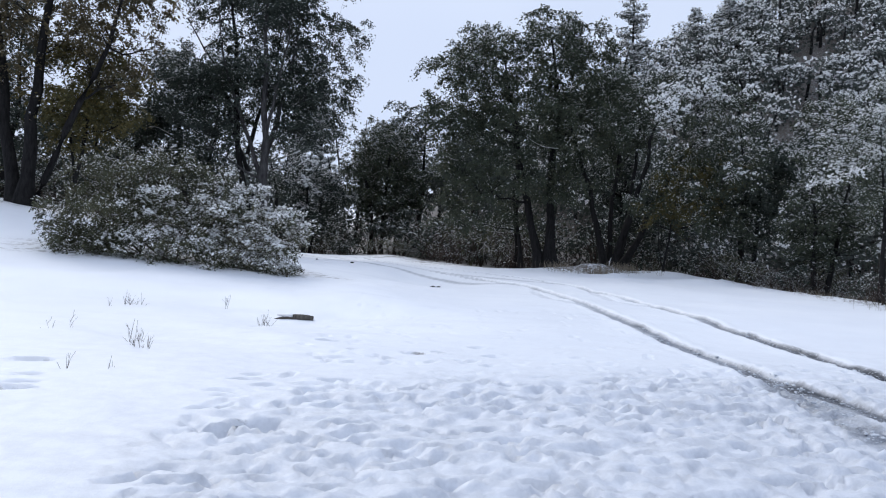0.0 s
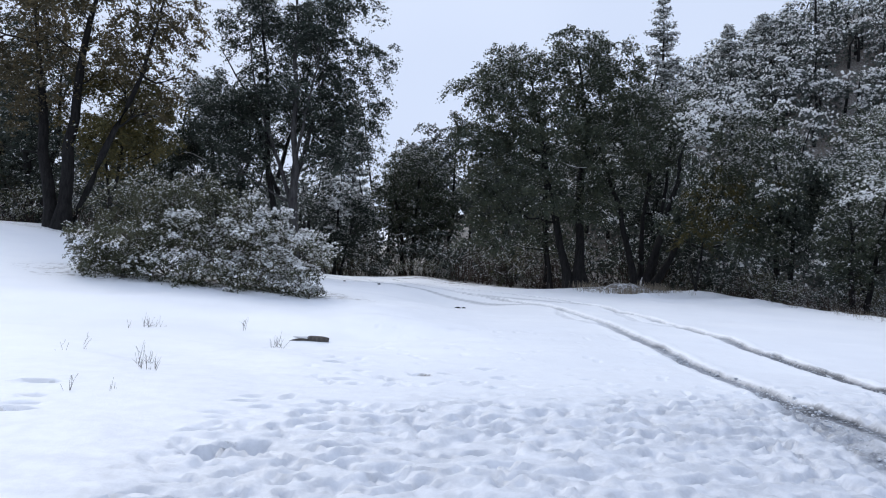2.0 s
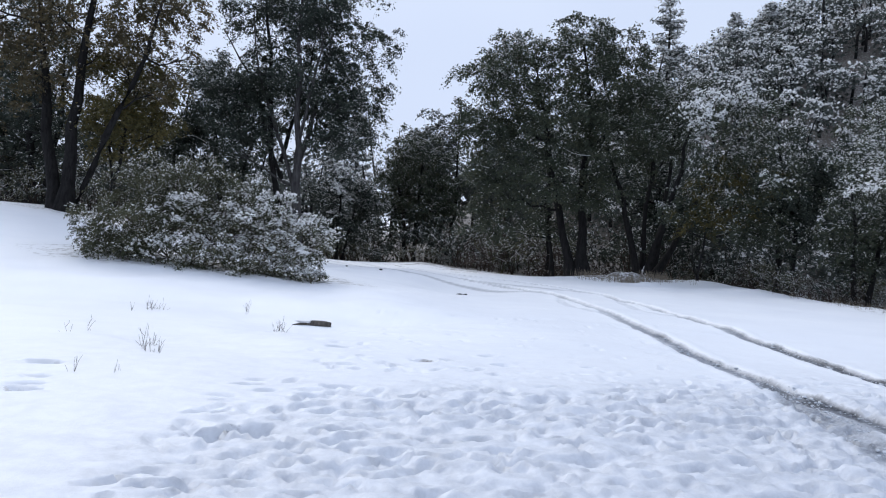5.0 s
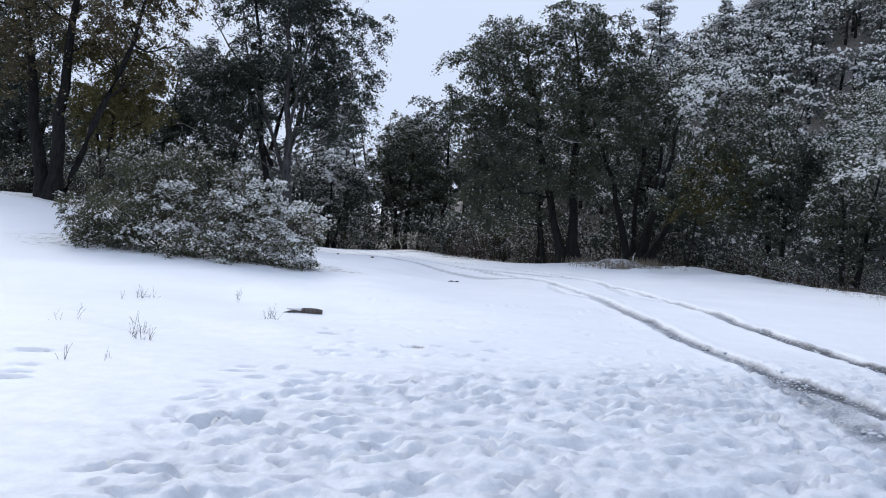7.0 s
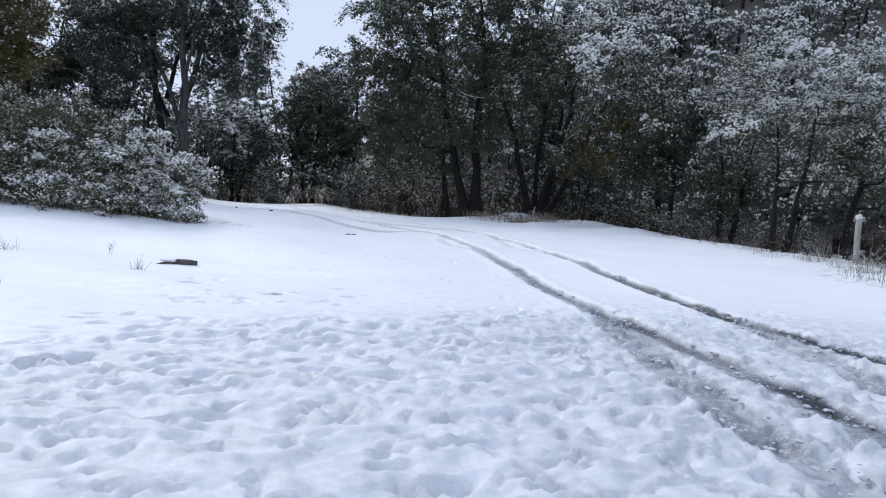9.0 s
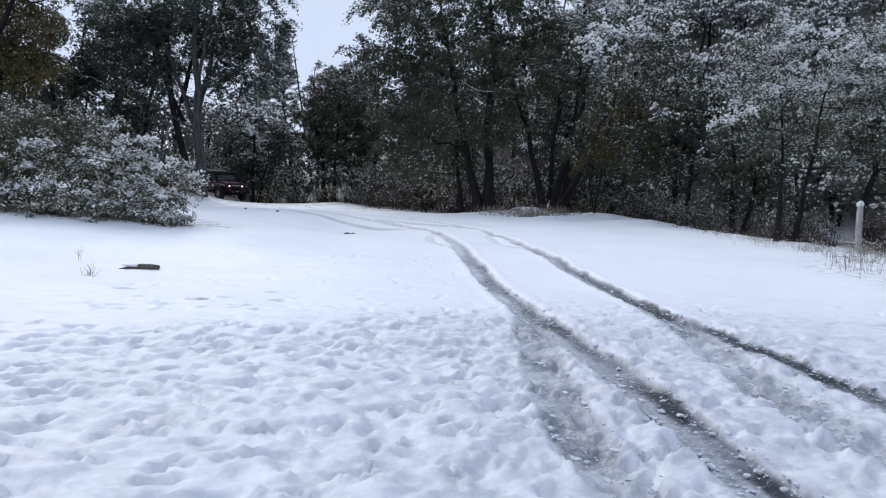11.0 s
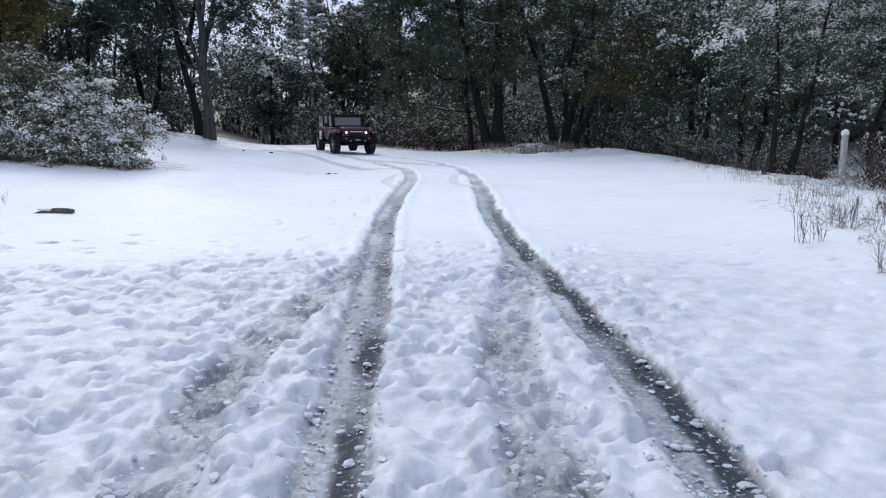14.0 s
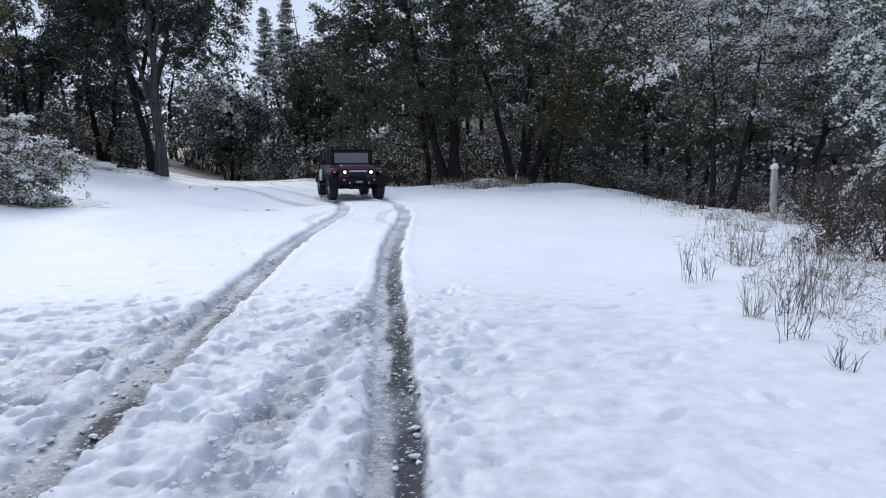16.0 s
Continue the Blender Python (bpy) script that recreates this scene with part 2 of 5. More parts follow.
def leaves(rng, centres, size, flat=0.5, ratio=0.55, along=None):
    """One lozenge a leaf, folded a little along its rib, its face more or less up, pointing the way of its twig."""
    n = len(centres)
    nor = rng.normal(size=(n, 3))
    nor[:, 2] = np.abs(nor[:, 2]) + flat
    nor /= np.linalg.norm(nor, axis=1, keepdims=True)
    u = np.cross(nor, rng.normal(size=(n, 3)))
    u /= np.linalg.norm(u, axis=1, keepdims=True) + 1e-9
    if along is not None:
        u = u * 0.75 + along
        u -= nor * np.sum(u * nor, axis=1, keepdims=True)
        u /= np.linalg.norm(u, axis=1, keepdims=True) + 1e-9
    w = np.cross(nor, u)
    s = (size * rng.uniform(0.6, 1.35, n))[:, None]
    tip = centres + u * s - nor * s * 0.18
    tail = centres - u * s - nor * s * 0.18
    v = np.stack([tail, centres - w * s * ratio, tip, centres + w * s * ratio], 1).reshape(-1, 3)
    return v, np.arange(4 * n).reshape(n, 4)


def smooth(a, b, x):
    k = np.clip((x - a) / (b - a), 0, 1)
    return k * k * (3 - 2 * k)


_lattice = np.random.RandomState(5).rand(256, 256)


def value_noise(x, y):
    xi, yi = np.floor(x).astype(int), np.floor(y).astype(int)
    fx, fy = x - xi, y - yi
    fx, fy = fx * fx * (3 - 2 * fx), fy * fy * (3 - 2 * fy)
    a, b = _lattice[xi % 256, yi % 256], _lattice[(xi + 1) % 256, yi % 256]
    c, d = _lattice[xi % 256, (yi + 1) % 256], _lattice[(xi + 1) % 256, (yi + 1) % 256]
    return (a * (1 - fx) + b * fx) * (1 - fy) + (c * (1 - fx) + d * fx) * fy - 0.5


def fbm(x, y, octaves=4):
    return sum(value_noise(x * 2**k + 17 * k, y * 2**k + 31 * k) * 0.5**k for k in range(octaves))


# ---------------------------------------------------------------- ground
def lie(x, y):
    """The height of the land, without its small relief."""
    x, y = np.asarray(x, float), np.asarray(y, float)
    foot = -7 - 4.5 * smooth(22, 34, y)
    z = 2.1 * smooth(foot, -25, x) * smooth(9, 27, y)
    z = z + 0.33 * np.exp(-(((x + 14.4) / 1.9) ** 2) - ((y - 39.4) / 1.6) ** 2) - 0.2 * smooth(40, 46, y) * smooth(-6, -10, x)
    z = z - 0.2 * np.exp(-(((x + 8) / 4) ** 2) - ((y - 39) / 5) ** 2)
    z = z + 0.24 * np.exp(-(((x + 12) / 3.6) ** 2) - ((y - 18.5) / 4.5) ** 2)
    z = z - 1.3 * smooth(7, 17, x) * smooth(10, 26, y)
    z = z - 0.045 * np.clip(y - 34, 0, 12) * smooth(-6, 2, x)
    z = z + 0.10 * np.exp(-(((x - 4.3) / 1.5) ** 2) - ((y - 7.5) / 3.5) ** 2)
    z = z + 38 * np.clip((x + 15) / 63, 0, 1.4) * smooth(46, 112, y)
    z = z + 0.16 * smooth(12.3, 14.0, y + 0.15 * (x + 8)) * smooth(-4.5, -7, x)
    z = z - 0.75 * smooth(45, 60, y) * smooth(4, -4, x)
    z = z + 0.34 * np.exp(-(((x - 3.6) / 2.6) ** 2) - ((y - 34.2) / 1.1) ** 2)
    z = z - 0.40 * np.exp(-(((x + 5.2) / 2.3) ** 2) - ((y - 24) / 3.2) ** 2) - 0.11 * np.exp(-(((x + 7.6) / 1.6) ** 2) - ((y - 11.6) / 1.3) ** 2)
    z = z + 9 * smooth(85, 140, y) * smooth(10, -30, x)
    return z


def line_at(y, ys, xs):
    return np.interp(y, ys, xs)


# The middle of the wheel tracks, and of an older pair that joins them.
TRACK_Y = np.array([-8, 0, 3.4, 5.3, 6.4, 8, 10.5, 13.5, 15.6, 17.8, 20, 22, 24.5, 26.4, 29, 32.2, 36.8, 42.6, 46.5, 60])
TRACK_X = np.array([-0.6, -0.68, -0.74, -0.8, -0.85, -0.93, -1.02, -0.97, -0.9, -0.86, -0.92, -1.15, -1.65, -2.15, -3.3, -5.1, -7.3, -9.95, -12.4, -24])
OLD_Y = np.array([21, 22.6, 24.5, 26.6, 30.1, 33, 37.4, 42, 48])
OLD_X = np.array([-0.9, -1.5, -2.4, -3.5, -6.0, -7.9, -11.2, -15, -20])


def build_ground():
    def steps(lo, hi, fine, far, grow_down, grow_up, knee=1e9):
        mid = list(np.arange(lo, hi, fine))
        up, d = [hi], fine
        while up[-1] < far:
            d *= grow_up if up[-1] < knee else 1.1
            up.append(up[-1] + d)
        dn, d = [lo], fine
        while dn[-1] > -far:
            d *= grow_down
            dn.append(dn[-1] - d)
        return np.array(dn[:0:-1] + mid + up)

    xs = steps(-8.2, 2.6, 0.042, 2500, 1.10, 1.085)
    xs = np.concatenate([xs[xs < -3.1], np.arange(-3.1, 0.9, 0.026), xs[xs > 0.91]])
    ys = steps(2.2, 8.2, 0.030, 2500, 1.15, 1.0165, 46)
    X, Y = np.meshgrid(xs, ys, indexing="ij")
    near = smooth(60, 25, np.hypot(X, Y - 8))
    Z = lie(X, Y) + near * 0.10 * fbm(X * 0.22, Y * 0.22, 3) + near * 0.026 * fbm(X * 1.1, Y * 2.1, 4)
    Z += 0.26 * fbm(X * 0.8, Y * 0.8, 3) * smooth(22, 30, Y) * smooth(60, 40, Y) * smooth(0, 4, X)
    Z += 0.075 * fbm(X * 0.9 + 40, Y * 0.9, 3) * smooth(-3.5, -7, X) * smooth(7, 9, Y) * smooth(24, 18, Y)
    Z += 0.10 * fbm(X * 1.5, Y * 1.5, 3) * smooth(0.6, 2.2, X - 2.2 - 0.17 * Y) * smooth(7, 11, Y) * smooth(34, 28, Y)
    slush, wet = np.zeros_like(Z), np.zeros_like(Z)

    Z0 = Z.copy()
    # trodden snow
    wob = 1.6 * fbm(X * 0.35 + 9, Y * 0.35, 3)
    edge = 5.2 + 1.2 * smooth(-7.2, -5.2, X) + 1.3 * smooth(-5, -2.6, X)
    trod = smooth(-8.1, -6.9, X + 0.6 * wob) * smooth(1.2, -1.2, Y - edge + 1.6 * wob) * smooth(1.2, -0.2, X + 0.5 * wob)
    side = smooth(0.1, 0.6, X) * smooth(2.6, 1.0, X + wob * 0.6) * smooth(10, 7, Y + wob)
    wx, wy = X + 0.20 * fbm(X * 1.7 + 3, Y * 1.7, 2), Y + 0.20 * fbm(X * 1.7, Y * 1.7 + 8, 2)
    plates, lumps = smooth(-0.12, 0.05, fbm(wx * 2.9, wy * 3.7, 3)), smooth(-0.10, 0.10, fbm(wx * 7.5, wy * 9.0, 2))
    Z += trod * (0.030 * plates + 0.016 * lumps + 0.010 * fbm(X * 15, Y * 15, 2) - 0.038) * (1.0 + 0.22 * smooth(-4.2, -2.4, X))
    Z += side * (0.022 * fbm(X * 4, Y * 4, 3) - 0.020 * smooth(0.10, 0.22, fbm(wx * 3.5 + 11, wy * 3.5, 2)))

    def press(px, py, turn, long, wide, deep, rim):
        r = long * 2.2
        a, b = np.searchsorted(xs, (px - r, px + r))
        c, d = np.searchsorted(ys, (py - r, py + r))
        if b - a < 2 or d - c < 2:
            return
        dx, dy = X[a:b, c:d] - px, Y[a:b, c:d] - py
        u, v = dx * math.cos(turn) + dy * math.sin(turn), dy * math.cos(turn) - dx * math.sin(turn)
        e = np.sqrt((u / long) ** 2 + (v / wide) ** 2)
        Z[a:b, c:d] += -deep * smooth(1.12, 0.72, e) + rim * np.exp(-(((e - 1.35) / 0.28) ** 2))

    rng = np.random.RandomState(3)
    for _ in range(2300):
        px, py = rng.uniform(-9.2, 0.6), rng.uniform(1.6, 9.4)
        w = 1.6 * fbm(np.array([px * 0.35 + 9]), np.array([py * 0.35]), 3)[0]
        if py - 5.4 - 1.2 * float(smooth(-7.2, -5.2, px)) - 1.3 * float(smooth(-5, -2.6, px)) + w * 1.2 > 0.5 - 0.9 * rng.rand() or px + 0.6 * w < -7.5:
            continue
        press(px, py, rng.uniform(0, 3.14), rng.uniform(0.04, 0.12), rng.uniform(0.025, 0.06), 0.006 + 0.045 * rng.rand() ** 2, rng.uniform(0.002, 0.012))
    for _ in range(420):
        px, py = rng.uniform(-7.4, 0.4), rng.uniform(2.0, 6.8)
        turn = rng.normal() * 0.7 + (0.2 if px < -2.5 else 1.2)
        press(px, py, turn, rng.uniform(0.10, 0.17), rng.uniform(0.045, 0.065), rng.uniform(0.018, 0.045), rng.uniform(0.003, 0.010))
    for _ in range(130):
        px, py = rng.uniform(-7, -2.2), 7.5 + 6 * rng.rand() ** 2
        press(px, py, rng.uniform(0, 3.14), rng.uniform(0.05, 0.13), rng.uniform(0.03, 0.06), rng.uniform(0.01, 0.035), rng.uniform(0, 0.008))
    for _ in range(110):
        px, py = rng.uniform(0.35, 3.4), rng.uniform(2.4, 8.5)
        press(px, py, rng.uniform(0, 3.14), rng.uniform(0.05, 0.15), rng.uniform(0.03, 0.06), rng.uniform(0.008, 0.035), rng.uniform(0.0, 0.006))
    # single marks on the smooth snow
    for px, py, long, deep in ((-8.9, 5.7, 0.16, 0.07), (-9.3, 6.7, 0.2, 0.08), (-9.1, 6.2, 0.13, 0.06), (-9.0, 5.9, 0.12, 0.06), (-6.9, 5.1, 0.22, 0.09),
                               (-7.1, 4.85, 0.2, 0.07), (-6.0, 7.75, 0.12, 0.05), (-5.7, 8.05, 0.14, 0.05), (-5.4, 8.2, 0.1, 0.05), (-7.8, 10.1, 0.2, 0.07),
                               (-7.15, 9.4, 0.2, 0.07), (-6.75, 8.7, 0.16, 0.06), (-4.9, 8.7, 0.12, 0.04), (-2.75, 5.92, 0.16, 0.05)):
        press(px, py, rng.uniform(-0.9, 0.9), long * 0.9, long * 0.5, deep * 1.1, 0.014)
        press(px + rng.uniform(-0.15, 0.15), py + rng.uniform(-0.12, 0.12), rng.uniform(0, 3), long * 0.4, long * 0.25, deep * 0.5, 0.006)

    # wheel tracks
    gap = 0.83
    slope = np.gradient(TRACK_X, TRACK_Y)
    cx, k = line_at(Y, TRACK_Y, TRACK_X), 1 / np.sqrt(1 + line_at(Y, TRACK_Y, slope) ** 2)
    ragged = 0.05 * fbm(X * 2.3, Y * 2.3, 3) + 0.022 * fbm(X * 9, Y * 9, 2)
    fade = smooth(58, 50, Y) * smooth(-9, -6, Y)
    for side_, wide in ((-1, 0.17), (1, 0.16)):
        e = np.abs((X - cx) * k - side_ * gap + ragged)
        inside = smooth(wide + 0.03, wide - 0.03, e) * fade
        Z += inside * (Z0 - 0.062 + 0.016 * fbm(X * 9, Y * 9, 3) - Z)
        Z += 0.02 * np.exp(-(((e - wide - 0.10) / 0.07) ** 2)) * fade * (0.7 + fbm(X * 6, Y * 6, 2))
        strong = (0.74 + 0.55 * fbm(X * 2.3 + 5 * side_, Y * 1.1, 3)) * (1 - 0.28 * smooth(9, 20, Y))
        slush = np.maximum(slush, inside * strong)
        slush = np.maximum(slush, inside * smooth(0.13, 0.05, np.abs((X - cx) * k - side_ * gap - 0.09 + ragged)) * 0.95 * smooth(26, 10, Y))
        stripe = np.abs((X - cx) * k - side_ * gap - 0.075 + 1.2 * ragged + 0.05 * fbm(X * 5, Y * 3, 3))
        wet = np.maximum(wet, smooth(0.115, 0.060, stripe) * fade * np.clip((1.0 if side_ > 0 else 0.38) + 1.5 * fbm(X * 3.3 + side_, Y * 1.4, 3), 0, 1) * smooth(16, 7, Y))
        # the older pass, fainter, that leaves them towards the near end
        o = np.abs((X - cx) * k - side_ * gap + 0.72 * smooth(8.6, 3.4, Y) + 1.5 * ragged)
        older = smooth(0.24, 0.12, o) * smooth(8.8, 7, Y) * smooth(-9, -6, Y)
        Z -= older * 0.035 + older * 0.03 * np.abs(fbm(X * 11, Y * 11, 2))
        slush = np.maximum(slush, older * (0.62 + 0.9 * fbm(X * 2.1, Y * 2.1, 3)))
        cut = np.abs((X - cx) * k - side_ * gap + 0.55 * smooth(14, 17, Y) * smooth(21.5, 18, Y))
        cut = smooth(0.16, 0.09, cut) * smooth(14, 15, Y) * smooth(21.5, 20, Y)
        Z -= cut * 0.02
        slush = np.maximum(slush, cut * 0.22)
    ox, osl = line_at(Y, OLD_Y, OLD_X), np.gradient(OLD_X, OLD_Y)
    ok = 1 / np.sqrt(1 + line_at(Y, OLD_Y, osl) ** 2)
    for side_ in (-1, 1):
        e = smooth(0.30, 0.06, np.abs((X - ox) * ok - side_ * gap)) * smooth(21, 22.5, Y) * smooth(47, 42, Y)
        Z -= e * 0.006
        slush = np.maximum(slush, e * (0.45 if side_ > 0 else 0.6))
    # leaf litter under trees, and bare grass along the bank
    litter = np.zeros_like(Z)
    for px, py, r in ((-9.3, 6.72, 0.13), (-8.95, 5.72, 0.1), (-9.05, 6.1, 0.08), (-6.9, 5.1, 0.16), (-7.1, 4.86, 0.12), (-5.7, 8.06, 0.1), (-6.0, 7.76, 0.07), (-7.15, 9.4, 0.1), (-6.75, 8.7, 0.08), (-7.8, 10.1, 0.1), (-4.9, 24.0, 0.3)):
        litter = np.maximum(litter, 0.85 * smooth(1.3, 0.5, np.hypot((X - px) / (1.1 * r), (Y - py) / (0.6 * r)) + 0.8 * fbm(X * 9, Y * 9, 2)))
    for px, py, rx, ry, amount in ((-11.6, 18.6, 4.0, 1.7, 0.95), (-22, 30, 2.5, 2.5, 0.6), (-14.8, 38.9, 2.8, 1.3, 0.8), (3.4, 33.8, 2.6, 1.3, 1.15), (6.2, 11, 1.8, 3.4, 0.42), (9, 19, 2.5, 5, 0.5), (6, 49, 18, 11, 1.6), (-10, 66, 22, 12, 1.6), (-26, 46, 12, 8, 1.3), (20, 34, 9, 14, 1.4)):
        litter = np.maximum(litter, amount * smooth(1.2, 0.6, np.hypot((X - px) / rx, (Y - py) / ry) + 0.5 * fbm(X * 1.1, Y * 1.1, 3)))
    woods = np.maximum(smooth(46.5, 50.5, Y) * smooth(22, 12, X), smooth(-17.5, -20, X) * smooth(33, 37, Y))
    litter = np.maximum(litter, 1.9 * woods * smooth(120, 100, Y))
    litter = np.maximum(litter, 1.7 * smooth(50, 58, Y) * smooth(9, 15, X) * smooth(170, 140, Y))
    nx, ny = X.shape
    i, j = np.meshgrid(np.arange(nx - 1), np.arange(ny - 1), indexing="ij")
    q = np.stack([i * ny + j, (i + 1) * ny + j, (i + 1) * ny + j + 1, i * ny + j + 1], -1).reshape(-1, 4)
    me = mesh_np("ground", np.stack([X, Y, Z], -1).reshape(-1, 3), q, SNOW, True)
    # the last mask holds trampled snow and a painted darkening of the near ground
    for key, value in (("slush", slush), ("litter", litter), ("wet", wet), ("trodden_shade", np.clip(trod * (0.34 + 0.20 * smooth(-4.2, -2.4, X)) + side * 0.28 + 0.46 * smooth(12.5, 2.6, Y + wob) * smooth(14, 6, np.abs(X + 1)), 0, 1))):
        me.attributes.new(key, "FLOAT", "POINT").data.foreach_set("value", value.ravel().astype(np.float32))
    tagged(new("ground", me), "fresh snow over open ground with slushy wheel tracks and footprints", "snow", kind="structure")


build_ground()


# ---------------------------------------------------------------- trees
def bend(rng, a, b, segs=5, wander=0.06, sag=0.0):
    a, b = np.asarray(a, float), np.asarray(b, float)
    k = np.linspace(0, 1, segs + 1)[:, None]
    far = np.linalg.norm(b - a)
    p = a + (b - a) * k
    p += np.cumsum(rng.normal(size=p.shape), 0) * wander * far / segs * (k * (1 - k) * 4)
    p[:, 2] += (sag * far * 4 * k * (1 - k))[:, 0]
    return p


def crown_tree(name, x, y, stems, blobs, seed, leaf, bark, label, category="tree", size=0.11, per=90, density=1.0, snow=0.25, spread=0.55, sink=0.05, group="",
               snow_size=1.1, low=0.35, turn=0.0, limbs=16):
    """stems: (dx, dy, top dx, top dy, top z, radius). blobs: ellipsoids of foliage (x, y, z, rx, ry, rz) about the foot."""
    rng = np.random.RandomState(seed)
    per, size = (int(per * 0.86), size * 0.79) if size >= 0.085 else (int(per * 0.8), size * 0.82)
    z0 = float(lie(x, y)) - sink
    root = thing(name, pose(x, y, z0, 0, 0, turn), label, category, group)
    lines, wood, along = [], [], []
    for n, (dx, dy, tx, ty, tz, r, *from_z) in enumerate(stems):
        p = bend(rng, (dx, dy, from_z[0] if from_z else -0.15), (tx, ty, tz), 9, 0.10)
        rad = r * (1 - 0.85 * np.linspace(0, 1, 10) ** 0.9)
        rad *= 1 + 0.10 * rng.normal(size=10)
        rad[0] *= 1.0 if from_z else 1.6
        trunk = tube(p, rad, 9) if r > 0.04 else tube(p[::3], rad[::3], 4)
        part_np("limb" if from_z else "trunk", trunk, bark, root, smooth=True)
        lines.append((p, rad))
    pts = np.concatenate([p[2:] for p, _ in lines])
    prad = np.concatenate([r[2:] for _, r in lines])
    cents, more = [], []
    for bx, by, bz, rx, ry, rz, *extra in blobs:
        n = max(6, int(density * 8.5 * (rx * ry + ry * rz + rx * rz) / 3))
        d = rng.normal(size=(n, 3))
        d /= np.linalg.norm(d, axis=1, keepdims=True)
        d *= rng.uniform(0.25, 1.0, (n, 1)) ** 0.45 * (1 + 0.16 * rng.normal(size=(n, 1)))
        cents.append(np.array([bx, by, bz]) + d * (rx, ry, rz))
        more.append(np.full(n, extra[0] if extra else 1.0))
    cents, more = np.concatenate(cents), np.concatenate(more)
    more, cents = more[cents[:, 2] > low], cents[cents[:, 2] > low]
    # limbs to some of the clusters, twigs to the rest
    order = rng.permutation(len(cents))
    nodes, nrad = pts.copy(), prad.copy()
    for rank, idx in enumerate(order):
        c = cents[idx]
        d = np.linalg.norm((nodes - c) * (1, 1, 0.8), axis=1) + 2.0 * np.clip(nodes[:, 2] - c[2] + 0.2, 0, None)
        k = int(np.argmin(d))
        a = nodes[k]
        segs = 5 if rank < limbs else 3
        p = bend(rng, a, c, segs, 0.22, -0.05)
        r0 = min(nrad[k] * 0.72, 0.018 + 0.022 * np.linalg.norm(c - a)) if rank < limbs else min(nrad[k] * 0.6, 0.022)
        rad = np.linspace(r0, max(0.006, r0 * 0.3), segs + 1)
        if rank < 8 and r0 > 0.03:
            part_np("limb", tube(p, rad, 6), bark, root, smooth=True)
        else:
            wood.append(tube(p, rad, 5 if rank < limbs and size > 0.065 else 3))
        flat_ = abs(c[2] - a[2]) < 0.75 * np.linalg.norm(c - a)
        if rank < limbs and flat_ and size > 0.06 and snow > 0.3 and rng.rand() < 0.6:
            along.append((p[1:], np.maximum(rad[1:], 0.02)))
        if rank < limbs * 2:
            nodes, nrad = np.concatenate([nodes, p[2:]]), np.concatenate([nrad, rad[2:]])
    if wood:
        tagged(part_np("branchwork", join(wood), bark, root, smooth=True), kind="stuff")
    m = len(cents)
    rad = spread * rng.uniform(0.65, 1.3, m)
    # each cluster is a spray of drooping twigs, set with leaves along them
    twigs = max(4, per // 12)
    out = cents - np.array([pts[:, 0].mean(), pts[:, 1].mean(), 0])
    out[:, 2] = 0
    out /= np.linalg.norm(out, axis=1, keepdims=True) + 1e-6
    way = rng.normal(size=(m, twigs, 3)) * (1.0, 1.0, 0.55) + 0.55 * out[:, None]
    way /= np.linalg.norm(way, axis=2, keepdims=True)
    way = way[:, rng.randint(0, twigs, per)]
    f = rng.uniform(0.05, 1.0, (m, per, 1)) ** 0.75 * rng.uniform(0.8, 1.35, (m, per, 1))
    off = way * f + np.array([0, 0, -0.42]) * f**2 + rng.normal(size=(m, per, 3)) * 0.11
    droop = way + np.array([0, 0, -0.84]) * f
    pos = (cents[:, None] + off * rad[:, None, None]).reshape(-1, 3)
    keep = pos[:, 2] > min(0.08, low - 0.25)
    tagged(part_np("foliage", leaves(rng, pos[keep], size, 0.35, 0.46, droop.reshape(-1, 3)[keep]), leaf, root), kind="stuff")
    # snow on the upper side of the sprays, more where a cluster lies open to the sky
    top = cents[:, 2] - np.array([cents[np.hypot(*(cents[:, :2] - c[:2]).T) < 1.3 * spread + 0.4][:, 2].max() for c in cents])
    open_ = np.clip(1.05 + top / 3.6, 0.16, 1)
    drift = value_noise(cents[:, 0] * 0.8 + seed, cents[:, 2] * 0.8 + cents[:, 1] * 0.5) + 0.16 * rng.normal(size=m)
    laden = drift > np.quantile(drift, 0.78)
    load = rng.uniform(0.5, 1.4, m) * np.where(laden, 2.6, 1.3) * open_ * snow * more
    chance = np.clip(load[:, None] * smooth(-0.85, 0.25, off[:, :, 2]), 0, 0.72)
    take = rng.rand(m, per) < np.where((more > 4)[:, None], chance * smooth(-0.35, -0.02, drift)[:, None], chance)
    up = cents[:, None] + off * rad[:, None, None] + np.array([0, 0, 0.30 * size])
    heavy = ((laden & (snow > 0.8)) | (more > 4))[:, None] | ((more > 1.3)[:, None] & (rng.rand(m, per) < 0.45))
    flake = min(size * snow_size, 0.075)
    lump, light = take & heavy, take & ~heavy
    white = [leaves(rng, up[lump] + (0, 0, 0.3 * size), flake * 1.2, 0.8, 0.75, droop[lump]), leaves(rng, up[lump] + (0, 0, 0.3 * size), flake * 1.1, -0.4, 0.7, droop[lump]), leaves(rng, up[light], flake * 0.85, 0.5, 0.55, droop[light])]
    for p, r in along:
        white.append(tube(p + (0, 0, 0.75 * r[:, None].mean()), r * rng.uniform(0.35, 0.75, len(r)), 5))
    tagged(part_np("snow_cover", join(white), FLAKE, root, "wet snow caught on the leaves"), kind="stuff")
    return root


